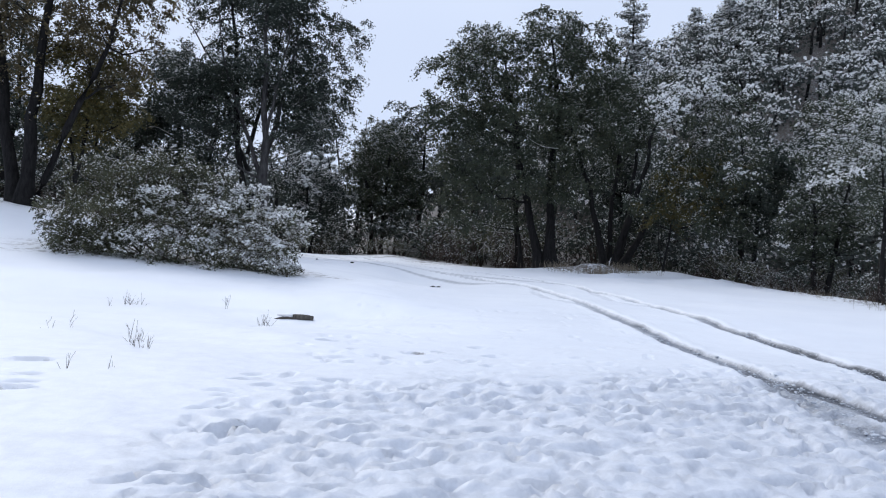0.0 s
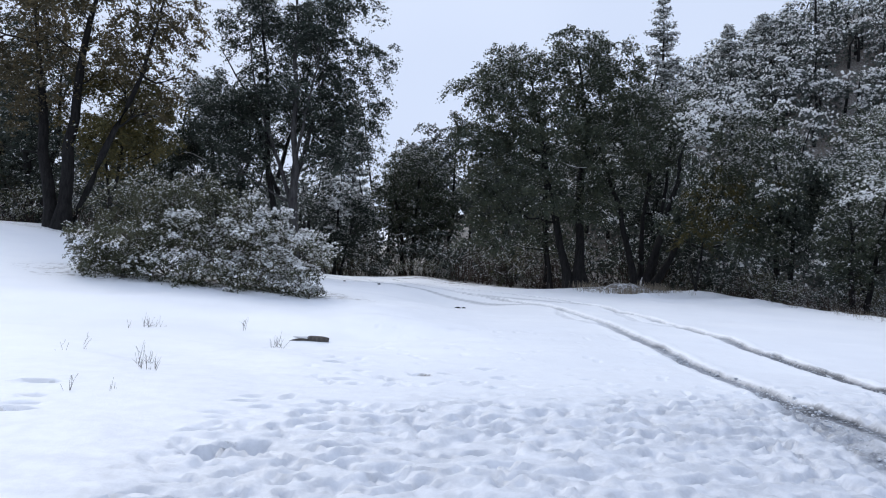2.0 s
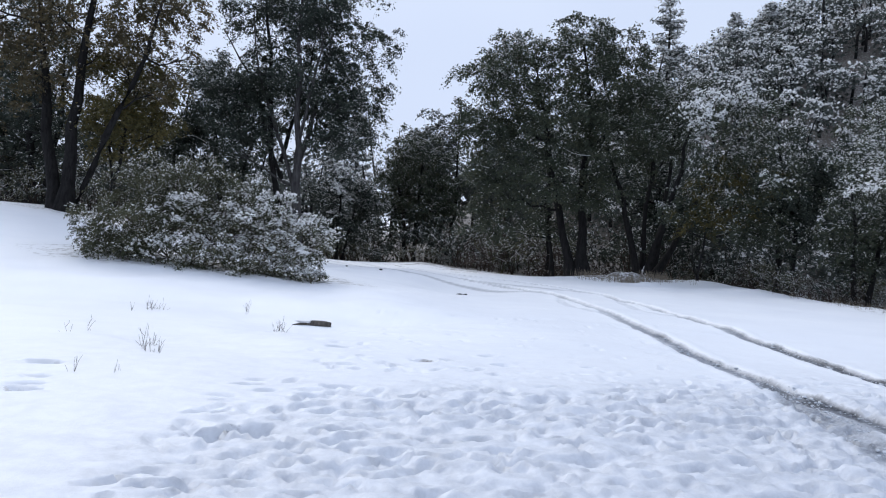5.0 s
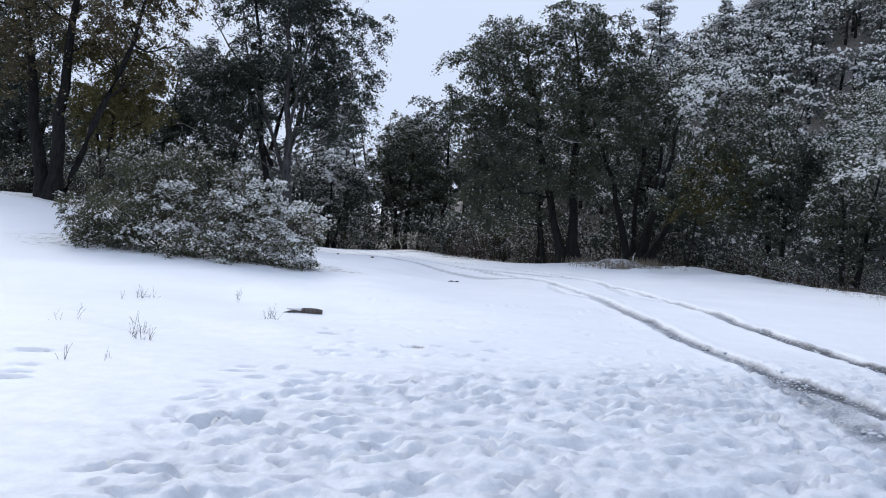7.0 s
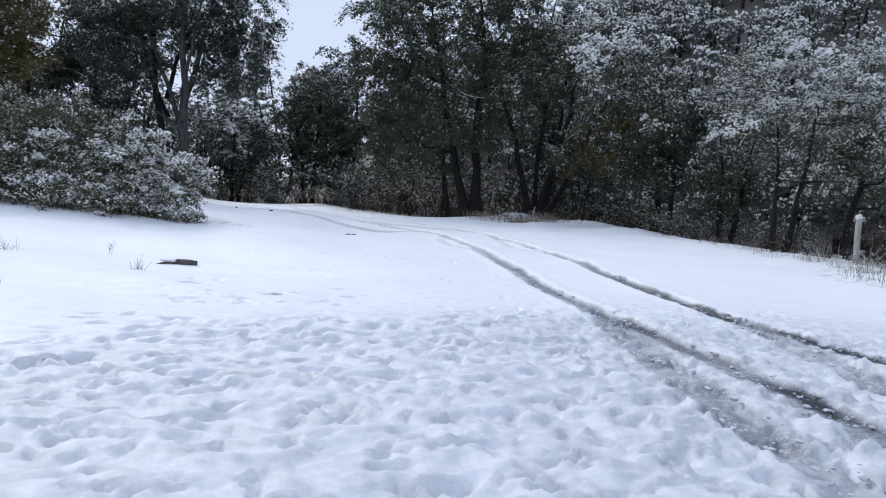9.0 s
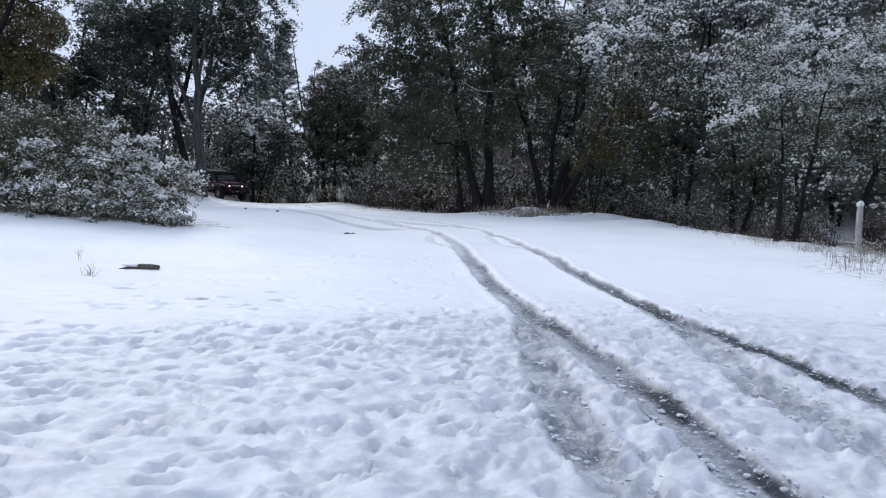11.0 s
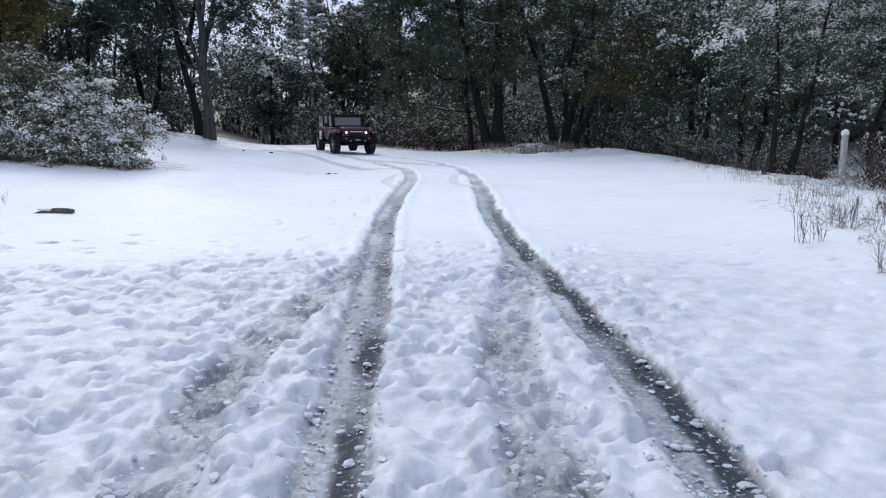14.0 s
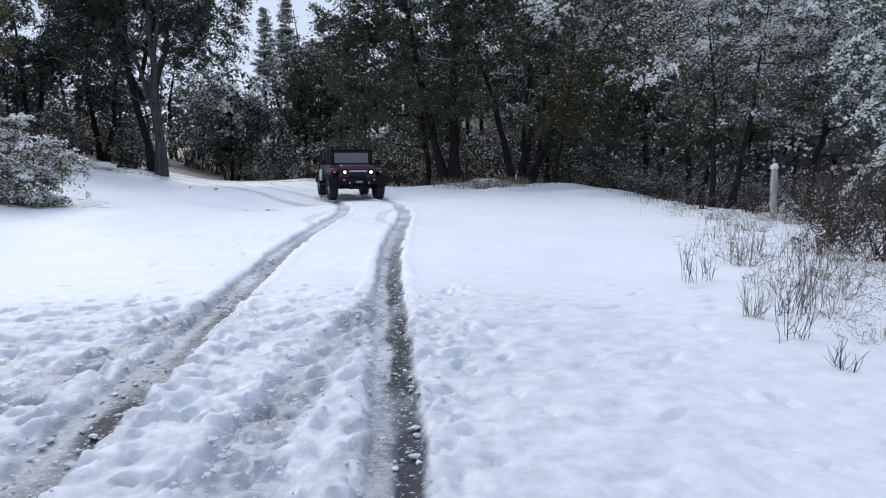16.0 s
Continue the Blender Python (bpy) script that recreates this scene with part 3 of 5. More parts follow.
def conifer(name, x, y, height, width, seed, label, size=0.16, snow=0.4, bare=0.2, tilt=0.0, z0=None, sparse=1.0, group=""):
    rng = np.random.RandomState(seed)
    root = thing(name, pose(x, y, float(lie(x, y)) if z0 is None else z0, 0, tilt, rng.uniform(0, 360)), label, "tree", group)
    p = bend(rng, (0, 0, -0.3), (0, 0, height), 9, 0.015)
    part_np("trunk", tube(p, np.linspace(0.018 * height, 0.02, 10), 8), BARK, root, smooth=True)
    wood, pos, white = [], [], []
    for _ in range(int(height * 7 * sparse)):
        k = rng.uniform(bare, 0.99)
        a, r = rng.uniform(0, 6.28), width * (1 - k) ** 0.75 * rng.uniform(0.55, 1.1) + 0.2
        base = np.array([0, 0, height * k])
        end = base + (r * math.cos(a), r * math.sin(a), rng.uniform(-0.05, 0.35) * r)
        line = bend(rng, base, end, 4, 0.12, -0.04)
        wood.append(tube(line, np.linspace(0.035, 0.01, 5), 3))
        n = int(26 * r)
        f = rng.uniform(0.25, 1.05, (n, 1))
        c = base + (end - base) * f + rng.normal(size=(n, 3)) * (0.22, 0.22, 0.10)
        pos.append(c)
        white.append(c[rng.rand(n) < snow] + (0, 0, 0.07))
    tagged(part_np("branchwork", join(wood), BARK, root), kind="stuff")
    # the far pines take the leaf colour that has haze in it
    tagged(part_np("foliage", leaves(rng, np.concatenate(pos), size, 0.6, 0.28), FAR_HAZED if snow > 0.5 else FIR, root), kind="stuff")
    tagged(part_np("snow_cover", leaves(rng, np.concatenate(white), size * 1.0, 1.6, 0.5), FLAKE, root, "snow lying along the boughs"), kind="stuff")
    return root


def ellipsoid_blobs(rng, n, cx, cy, cz, rx, ry, rz, r0, r1):
    out = []
    for _ in range(n):
        d = rng.normal(size=3)
        d /= np.linalg.norm(d)
        d *= rng.uniform(0.35, 0.85)
        r = rng.uniform(r0, r1)
        out.append((cx + d[0] * rx, cy + d[1] * ry, cz + d[2] * rz, r, r, r * 0.75))
    return out


def build_trees():
    R = np.random.RandomState
    # the broad oak on the left bank, its crown partly turned to gold
    crown_tree("oak_tree", -21.5, 30, [(0, 0, 1.2, 0.5, 11.5, 0.34), (-0.45, 0.3, -2.2, 0.6, 11, 0.30), (0.3, 0, 4.2, -0.5, 10.2, 0.2)],
               [(-2.4, 0.5, 9.0, 3.2, 3.0, 2.6), (1.4, 0, 9.4, 3.2, 3.0, 2.4), (4.0, -0.3, 9.2, 1.8, 1.9, 2.0), (-4.4, 0, 6.0, 2.8, 2.4, 2.2), (-1.2, -0.6, 5.8, 1.6, 1.4, 1.2), (0.5, 0.2, 12.6, 4.4, 2.8, 2.2), (3.2, 0.4, 6.6, 1.8, 1.6, 1.6)],
               11, OAK_BROWN, BARK, "old evergreen oak with twin dark trunks on a snowy bank", size=0.10, per=120, snow=0.30, limbs=30, density=1.25, spread=0.62)
    crown_tree("oak_tree", -20.2, 31.5, [(0, 0, 0.5, 0, 8.2, 0.12), (0.2, 0, -0.7, 0, 6.5, 0.09)], ellipsoid_blobs(R(2), 16, 0.4, 0, 5.4, 2.3, 1.6, 3.4, 0.9, 1.5),
               12, OAK_GOLD, BARK, "young oak with yellow-brown leaves beside the older oak", size=0.10, per=110, snow=0.12, limbs=12, density=1.3)
    crown_tree("oak_tree", -23.9, 46, [(0, 0, -0.9, 0, 9.5, 0.2), (0.2, 0, 1.9, 0, 10, 0.18)], ellipsoid_blobs(R(3), 18, 0.8, 0, 7.2, 3.4, 2.4, 4.2, 0.9, 1.6),
               13, OAK_DARK, BARK, "thin forked oak in open crown behind the bush", per=95, snow=0.55, limbs=26, density=1.2)
    # the tall pair beside the road
    crown_tree("oak_tree", -13.5, 39.2, [(0, 0, -0.5, 0.2, 17.5, 0.29), (-0.2, 0.05, 2.4, 1.0, 15.5, 0.17, 4.2), (-0.2, 0.05, -3.0, 0.4, 13.5, 0.16, 3.6), (-0.2, 0, 1.2, -0.8, 13, 0.13, 5.2)],
               ellipsoid_blobs(R(4), 30, 0.3, 1.0, 11.4, 3.7, 2.6, 6.4, 0.7, 1.4) + [(2.6, 0.5, 7.2, 2.2, 1.8, 1.3), (-2.6, 0.5, 7.5, 2.4, 1.8, 1.5), (0.5, 0.9, 8.8, 2.6, 2.0, 1.5), (-4.2, 0.5, 9.5, 2.0, 1.8, 1.5), (3.6, 0.6, 9.2, 1.3, 1.4, 0.9), (4.0, 0.6, 12.0, 1.5, 1.3, 0.8), (3.0, 0.6, 8.0, 1.6, 1.5, 1.2), (1.2, 0.5, 16.5, 2.6, 2.2, 2.2), (2.4, 0.4, 14.4, 1.9, 1.6, 1.6), (1.9, 0.2, 6.4, 1.9, 1.5, 1.0), (-2.9, 0.2, 6.2, 2.0, 1.6, 1.2), (-4.6, 0.4, 7.6, 1.7, 1.5, 1.2), (3.2, 0.4, 10.6, 1.6, 1.4, 1.0), (-1.2, 0.6, 9.8, 2.0, 1.8, 1.4)],
               14, OAK_DARK, BARK_PALE, "tall evergreen oak with a pale leaning trunk beside the road", size=0.10, per=100, snow=0.55, limbs=44, density=1.45, spread=0.58)
    crown_tree("oak_tree", -14.25, 40.2, [(0, 0, -1.9, 0.2, 17, 0.26), (-0.4, 0, -4.2, 0.4, 12.5, 0.14, 4.0), (-0.5, 0, 1.0, 1.2, 13, 0.12, 5.0)],
               ellipsoid_blobs(R(5), 28, -1.9, 0.6, 10.4, 2.8, 2.2, 6.8, 0.8, 1.4),
               15, OAK_DARK, BARK, "tall dark oak with snow-flecked boughs near the pale trunk", size=0.10, per=95, snow=0.55, limbs=38, density=1.45, spread=0.58)
    crown_tree("evergreen_tree", -13.1, 52.5, [(0, 0, 0.3, 0, 7.6, 0.16), (0.4, 0, 1.3, 0, 6.0, 0.1)],
               ellipsoid_blobs(R(6), 16, 0, 0, 4.6, 3.0, 2.4, 3.6, 1.0, 1.6), 16, OAK_DARK, BARK,
               "bushy dark evergreen laden with snow at the roadside", per=120, snow=0.95, limbs=18, snow_size=1.3)
    crown_tree("oak_tree", -8.3, 57.5, [(0, 0, -0.8, 0, 11, 0.2), (0.8, 0, 1.4, 0.3, 10.5, 0.17)],
               ellipsoid_blobs(R(7), 28, 0.2, 0, 6.3, 4.8, 3.0, 5.0, 1.1, 1.8), 17, OAK, BARK,
               "rounded oak with two slim trunks past the road", per=100, snow=0.8, limbs=22, size=0.13, density=1.15)
    # the broad dark oak and its neighbours across the road
    crown_tree("oak_tree", 2.4, 38.5, [(0, 0, -0.6, 0.2, 13.4, 0.32), (-0.5, 0.2, -3.0, 0.4, 11.6, 0.28), (-1.4, 1.6, -2.2, 1.4, 9.5, 0.13)],
               [(-5.9, 0, 11.2, 1.5, 1.7, 1.1), (-3.5, 0.6, 9.7, 1.9, 1.7, 1.5), (-0.9, 0.9, 8.4, 2.0, 1.6, 1.5), (1.4, 0.7, 9.8, 1.7, 1.5, 1.4), (-5.0, 0.8, 8.0, 1.8, 1.5, 1.3), (-4.0, 0, 12.5, 1.6, 1.9, 1.1), (-0.6, 0, 13.3, 1.7, 1.9, 1.3), (1.7, 0.3, 12.5, 1.7, 2.0, 1.2), (-0.6, 0, 12.2, 2.2, 2.2, 1.6), (-3.6, 0, 11.2, 2.1, 2.2, 1.7), (-0.7, 0.3, 10.2, 1.6, 1.6, 1.4), (1.8, 0.3, 11.2, 1.8, 2.2, 1.9), (-5.6, 0, 9.2, 1.7, 1.8, 1.9), (-2, -0.6, 8.6, 2.6, 2.4, 2.4),
                (1.4, -0.4, 7.8, 2.2, 2.2, 2.2), (-5.2, 0, 6.3, 1.7, 1.8, 1.7), (-2.6, -0.5, 5.2, 2.2, 2.0, 1.6), (0.8, -0.5, 4.9, 1.8, 1.6, 1.3), (-4.6, 1.2, 3.6, 1.9, 1.4, 1.5), (-1.2, 2.0, 3.4, 1.8, 1.2, 1.3)],
               18, OAK, BARK, "broad evergreen oak with dark leaning trunks across the road", per=125, size=0.105, snow=0.36, limbs=34, density=1.55, spread=0.62)
    crown_tree("oak_tree", 1.1, 42, [(0, 0, -0.4, 0, 7.5, 0.15)], ellipsoid_blobs(R(9), 8, -0.3, 0, 6.4, 1.8, 1.4, 1.6, 0.8, 1.2), 19, OAK_DARK, BARK,
               "slim oak standing behind the broad oak", per=60, snow=0.49, limbs=10)
    crown_tree("oak_tree", 5.9, 38.8, [(0, 0, 1.4, -3.5, 9.0, 0.26), (-0.2, 0, -2.8, 0.3, 8.6, 0.27), (0.25, 0, 4.6, -4.5, 9.6, 0.22)],
               [(-0.1, -7.2, 7.9, 1.3, 1.3, 0.6, 7.0), (0.9, -6.2, 8.9, 1.1, 1.1, 0.5, 6.0), (1.6, -5.6, 8.0, 1.6, 1.5, 1.0), (2.6, -6.4, 9.0, 1.3, 1.3, 0.6, 7.0), (3.6, -6.2, 8.0, 1.5, 1.6, 1.1), (3.2, -8.0, 5.2, 0.7, 0.6, 0.35, 6.0), (4.0, -5.0, 6.0, 1.9, 1.8, 1.6), (1.8, -4.8, 6.0, 1.8, 1.8, 1.4), (2.6, -5.5, 3.9, 2.2, 1.8, 1.5),
                (-0.8, -0.6, 7.8, 2.0, 1.8, 2.0), (4.2, -4.6, 2.9, 1.6, 1.6, 1.1), (0.6, -4.2, 4.0, 1.5, 1.4, 1.2)],
               20, OAK, BARK, "leaning oak with several trunks and snow along its limbs", per=115, size=0.095, snow=0.5, limbs=30, density=1.3, snow_size=1.3)
    for x, y, z, r in ((5.93, 38.5, 0.35, 0.24), (6.05, 38.5, 0.75, 0.15)):
        bm = bmesh.new()
        bmesh.ops.create_uvsphere(bm, u_segments=16, v_segments=10, radius=1)
        for v in bm.verts:
            k = 1 + 0.4 * noise.noise(v.co * 2 + Vector((x, y, z)))
            v.co = Vector((v.co.x * r * k, v.co.y * r * k * 0.8, v.co.z * r * 1.3 * k))
        me = bpy.data.meshes.new("snow_lump")
        bm.to_mesh(me)
        bm.free()
        me.materials.append(FLAKE)
        ob = new("snow_lump", me)
        ob.matrix_basis = pose(x, y, z)
        tagged(ob, "lump of snow stuck against the oak trunk", "snow", "snow on trunks")
    crown_tree("oak_tree", 6.6, 41.5, [(0, 0, 0.6, 0, 13.6, 0.2), (0.5, 0, 1.8, 0.5, 12, 0.16)], ellipsoid_blobs(R(10), 16, 0.6, 0, 9.8, 2.6, 2.4, 4.2, 1.0, 1.6), 21, OAK, BARK,
               "upright oak behind the leaning one", per=105, snow=0.62, limbs=20)
    crown_tree("oak_tree", 12.2, 36.5, [(0, 0, -0.6, 0, 9.6, 0.2), (0.4, 0, 1.8, 0.4, 9.8, 0.18)], ellipsoid_blobs(R(12), 20, 0.3, 0, 6.0, 3.4, 2.8, 4.2, 1.1, 1.7), 22, OAK_DARK, BARK,
               "dark oak with a snow-dusted crown among brush", per=115, snow=0.35, limbs=22, snow_size=1.25)
    crown_tree("oak_tree", 18.6, 40, [(0, 0, 0.6, 0, 11.5, 0.22)], ellipsoid_blobs(R(13), 22, 0.3, 0, 7.2, 3.6, 2.8, 5.0, 1.1, 1.8), 23, OAK, BARK,
               "snow-laden oak at the foot of the hill", per=110, snow=1.3, limbs=22, snow_size=1.4)
    crown_tree("oak_tree", -4.6, 64, [(0, 0, 0.4, 0, 12.5, 0.22)], ellipsoid_blobs(R(21), 28, 0, 0, 8.0, 4.6, 3, 6.0, 1.2, 1.8), 27, FAR_HAZED, BARK, "pale snow-dusted tree behind the broad oak", per=66, size=0.14, snow=0.5, limbs=20)
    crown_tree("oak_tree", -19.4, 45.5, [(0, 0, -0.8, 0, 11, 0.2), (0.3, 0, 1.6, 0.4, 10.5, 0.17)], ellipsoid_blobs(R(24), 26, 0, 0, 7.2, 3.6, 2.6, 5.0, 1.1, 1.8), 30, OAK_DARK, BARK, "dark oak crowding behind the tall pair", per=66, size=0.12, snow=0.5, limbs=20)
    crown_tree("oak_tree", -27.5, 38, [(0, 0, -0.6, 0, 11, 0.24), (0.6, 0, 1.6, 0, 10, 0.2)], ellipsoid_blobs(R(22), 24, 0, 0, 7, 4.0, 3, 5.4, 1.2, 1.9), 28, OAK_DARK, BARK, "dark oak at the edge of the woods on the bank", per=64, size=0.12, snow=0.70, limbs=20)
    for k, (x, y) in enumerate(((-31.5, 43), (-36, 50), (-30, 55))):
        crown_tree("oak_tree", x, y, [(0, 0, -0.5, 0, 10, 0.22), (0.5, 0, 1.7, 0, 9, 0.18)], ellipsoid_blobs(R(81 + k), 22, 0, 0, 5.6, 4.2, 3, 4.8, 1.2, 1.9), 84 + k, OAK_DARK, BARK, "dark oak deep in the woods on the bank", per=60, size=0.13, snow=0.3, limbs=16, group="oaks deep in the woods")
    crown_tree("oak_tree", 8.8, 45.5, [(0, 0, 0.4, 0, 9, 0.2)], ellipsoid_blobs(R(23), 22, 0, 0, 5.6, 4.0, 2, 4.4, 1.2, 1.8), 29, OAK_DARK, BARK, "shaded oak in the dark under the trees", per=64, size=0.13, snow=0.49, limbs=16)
    crown_tree("oak_tree", 0.4, 61, [(0, 0, 0.4, 0, 12.5, 0.22)], ellipsoid_blobs(R(25), 24, 0, 0, 7.4, 4.4, 3, 5.8, 1.2, 1.8), 32, FAR_HAZED, BARK, "pale snow-dusted tree seen past the broad oak", per=66, size=0.14, snow=0.45, limbs=18)
    crown_tree("oak_tree", 11.2, 28, [(0, 0, -0.4, 0, 5.8, 0.13), (0.4, 0, 1.2, 0.2, 6.4, 0.13)], ellipsoid_blobs(R(26), 20, 0.3, 0, 4.4, 2.3, 1.8, 3.0, 0.8, 1.3), 34, OAK, BARK, "snow-bowed small oak standing in brush", per=110, size=0.075, spread=0.45, density=1.4, snow=0.7, limbs=22, snow_size=1.2)
    crown_tree("oak_tree", 6.9, 33.6, [(0, 0, 0.8, -0.2, 6.0, 0.06), (0.1, 0, -0.5, -0.3, 3.6, 0.045)], [(-0.4, -0.4, 2.9, 1.1, 0.9, 0.9), (1.2, -0.4, 5.6, 0.9, 0.8, 0.8), (1.4, -0.3, 3.8, 1.2, 0.9, 0.9), (0.5, -0.5, 4.6, 1.4, 1.0, 1.2), (2.3, -0.4, 5.2, 1.3, 0.9, 1.0), (0.2, -0.4, 3.4, 1.3, 0.9, 0.8)],
               35, OAK_GOLD, BARK, "young oak with yellowing leaves under the leaning oak", per=80, size=0.085, snow=0.12, limbs=12, density=1.5)
    # the trees along the right edge
    crown_tree("oak_tree", 9.2, 21.2, [(0, 0, -0.5, -0.3, 5.6, 0.10), (0.6, 0.2, 1.4, 0, 6.0, 0.11)],
               [(-1.3, -0.6, 3.9, 1.1, 1.1, 0.8), (-1.0, -0.3, 5.4, 1.3, 1.2, 1.0), (0.4, -0.4, 6.4, 1.5, 1.3, 1.0), (1.2, -0.3, 4.6, 1.5, 1.3, 1.1), (0.2, -0.6, 3.2, 1.5, 1.1, 0.9), (2.4, 0, 6.0, 1.3, 1.3, 1.2), (2.2, 0, 3.2, 1.1, 1.1, 0.8)],
               24, OAK, BARK, "small oak bowed with snow at the field edge", per=150, size=0.048, spread=0.40, density=2.3, snow=1.0, limbs=26, snow_size=1.15)
    crown_tree("oak_tree", 13.0, 22.5, [(0, 0, 0.3, 0, 7.6, 0.15)], ellipsoid_blobs(R(15), 18, 0.2, 0, 5.0, 2.4, 2.0, 3.4, 0.9, 1.4), 25, OAK, BARK,
               "oak thick with snow behind the brush", per=125, size=0.065, spread=0.45, density=1.6, snow=1.3, limbs=22, snow_size=1.2)
    crown_tree("pine_tree", 10.5, 14.4, [(0, 0, -0.3, -0.1, 5.4, 0.11)],
               [(-1.3, -0.2, 3.5, 0.9, 0.9, 0.4, 2.5), (-0.3, -0.2, 4.6, 1.2, 1.0, 0.6), (-1.2, -0.3, 2.2, 0.6, 0.7, 0.4, 2.5), (0.5, 0, 3.2, 1.2, 1.0, 0.7), (0, -0.2, 1.6, 1.0, 0.9, 0.6), (0.4, 0, 5.3, 1.0, 0.9, 0.6)],
               26, FIR, BARK, "young pine with drooping snow-tipped boughs", per=110, size=0.06, spread=0.36, density=2.6, snow=1.1, limbs=20, snow_size=0.8)
    pine = bpy.data.objects["pine_tree"]
    rng = R(33)
    for k in range(15):
        z, a, r = 1.1 + 0.32 * k, math.pi + rng.uniform(-0.9, 0.9), rng.uniform(0.9, 1.75)
        line = bend(rng, (-0.15, 0, z + 0.25), (r * math.cos(a), r * math.sin(a), z - 0.1), 7, 0.08)
        line[:, 2] += 0.22 * np.sin(np.linspace(0, math.pi, 8)) - 0.30 * np.linspace(0, 1, 8) ** 3
        bough = part_np("bough", tube(line, np.linspace(0.03, 0.01, 8), 5), BARK, pine)
        f = 2.5 + 4.5 * rng.rand(190) ** 0.7
        c = np.stack([np.interp(f, np.arange(8), line[:, q]) for q in range(3)], 1) + rng.normal(size=(190, 3)) * (0.05, 0.05, 0.025) + (0, 0, 0.03)
        tagged(part_np("snow_cover", join([leaves(rng, c, 0.030, 0.9, 0.85), leaves(rng, c, 0.028, -0.5, 0.85)]), FLAKE, bough, "snow along the bough"), kind="stuff")
        c = line[rng.randint(2, 8, 260)] + rng.normal(size=(260, 3)) * (0.10, 0.10, 0.07) - (0, 0, 0.06)
        tagged(part_np("foliage", leaves(rng, c, 0.05, 0.2, 0.18), FIR, bough), kind="stuff")
    conifer("pine_tree", 13.8, 62, 18.0, 3.6, 31, "tall pine above the oaks, dusted with snow", z0=7.0, snow=0.55, size=0.2)
    for k, (x, y, h, w) in enumerate(((36.8, 104, 9.5, 2.8), (41.8, 104, 8.5, 3.0), (31, 100, 6.5, 2.6), (-18.6, 108, 22, 3.4), (-22.5, 112, 19, 3.2))):
        conifer("pine_tree", x, y, h, w, 40 + k, "distant pine on the skyline" if x > 0 else "tall thin pine far behind the road", size=0.3, snow=0.75, bare=0.35, group="distant pines")
    for k, (x, y, h, tilt) in enumerate(((47, 98, 15, -4), (51, 100, 14, -12), (-14.5, 108, 21, -8))):
        root = thing("dead_tree", pose(x, y, float(lie(x, y)), 0, tilt, 0), "bare dead trunk standing among far trees", "tree", "dead trunks")
        rng = np.random.RandomState(60 + k)
        part_np("trunk", tube(bend(rng, (0, 0, -0.5), (0, 0, h), 8, 0.02), np.linspace(0.24, 0.05, 9), 6), BARK, root)
        twigs = []
        for _ in range(14):
            zz, a = rng.uniform(0.45, 0.95) * h, rng.uniform(0, 6.28)
            r = rng.uniform(0.6, 1.8)
            twigs.append(tube(bend(rng, (0, 0, zz), (r * math.cos(a), r * math.sin(a), zz + 0.3 * r), 3, 0.1), (0.05, 0.04, 0.03, 0.015), 3))
        tagged(part_np("branchwork", join(twigs), BARK, root), kind="stuff")


def build_bush():
    rng = np.random.RandomState(77)
    blobs = []
    for blob in ((-2.15, 0.2, 1.0, 1.2, 1.3, 0.95, 0.45), (-1.2, 0.3, 1.8, 1.4, 1.4, 1.1, 0.4), (0.2, 0.2, 1.75, 1.4, 1.4, 1.1, 0.55), (1.4, -0.1, 1.2, 1.2, 1.3, 1.0, 1.9), (2.5, -0.4, 0.75, 1.1, 1.1, 0.85, 2.0), (0.6, -0.9, 1.0, 1.5, 0.9, 0.85, 1.8), (-0.4, -0.7, 0.7, 1.3, 0.9, 0.6, 0.7),
                 (-1.4, -0.8, 0.9, 1.5, 0.9, 0.8, 0.5), (-0.9, 0.6, 2.1, 1.3, 1.1, 0.72, 0.4), (1.9, -0.9, 0.45, 1.2, 0.7, 0.4, 2.2), (0, -1.2, 0.4, 1.6, 0.6, 0.35, 1.6), (-1.9, -0.9, 0.45, 1.2, 0.7, 0.4, 0.8), (2.6, -0.5, 0.1, 0.9, 0.8, 0.45, 1.8),
                 (1.6, -1.1, 0.1, 1.0, 0.6, 0.4, 1.6), (0.4, -1.3, 0.15, 1.0, 0.6, 0.4, 1.2), (-2.5, 0.1, 0.5, 0.9, 0.8, 0.4, 0.5), (2.2, 0.5, 0.6, 1.0, 0.8, 0.5, 1.6)):
        blobs.append(blob)
    stems = [(rng.uniform(-1.8, 1.8), rng.uniform(-0.4, 0.4), rng.uniform(-2.6, 2.6), rng.uniform(-0.8, 0.8), rng.uniform(1.4, 2.4), 0.03, -0.35) for _ in range(9)]
    crown_tree("bush", -11.75, 18.4, stems, blobs, 78, BUSH, TWIG, "wide rounded bush with small grey-green leaves dusted with snow", "bush", size=0.040, per=150, density=5.4, snow=0.44, spread=0.25, limbs=60, low=-0.2, snow_size=1.05)


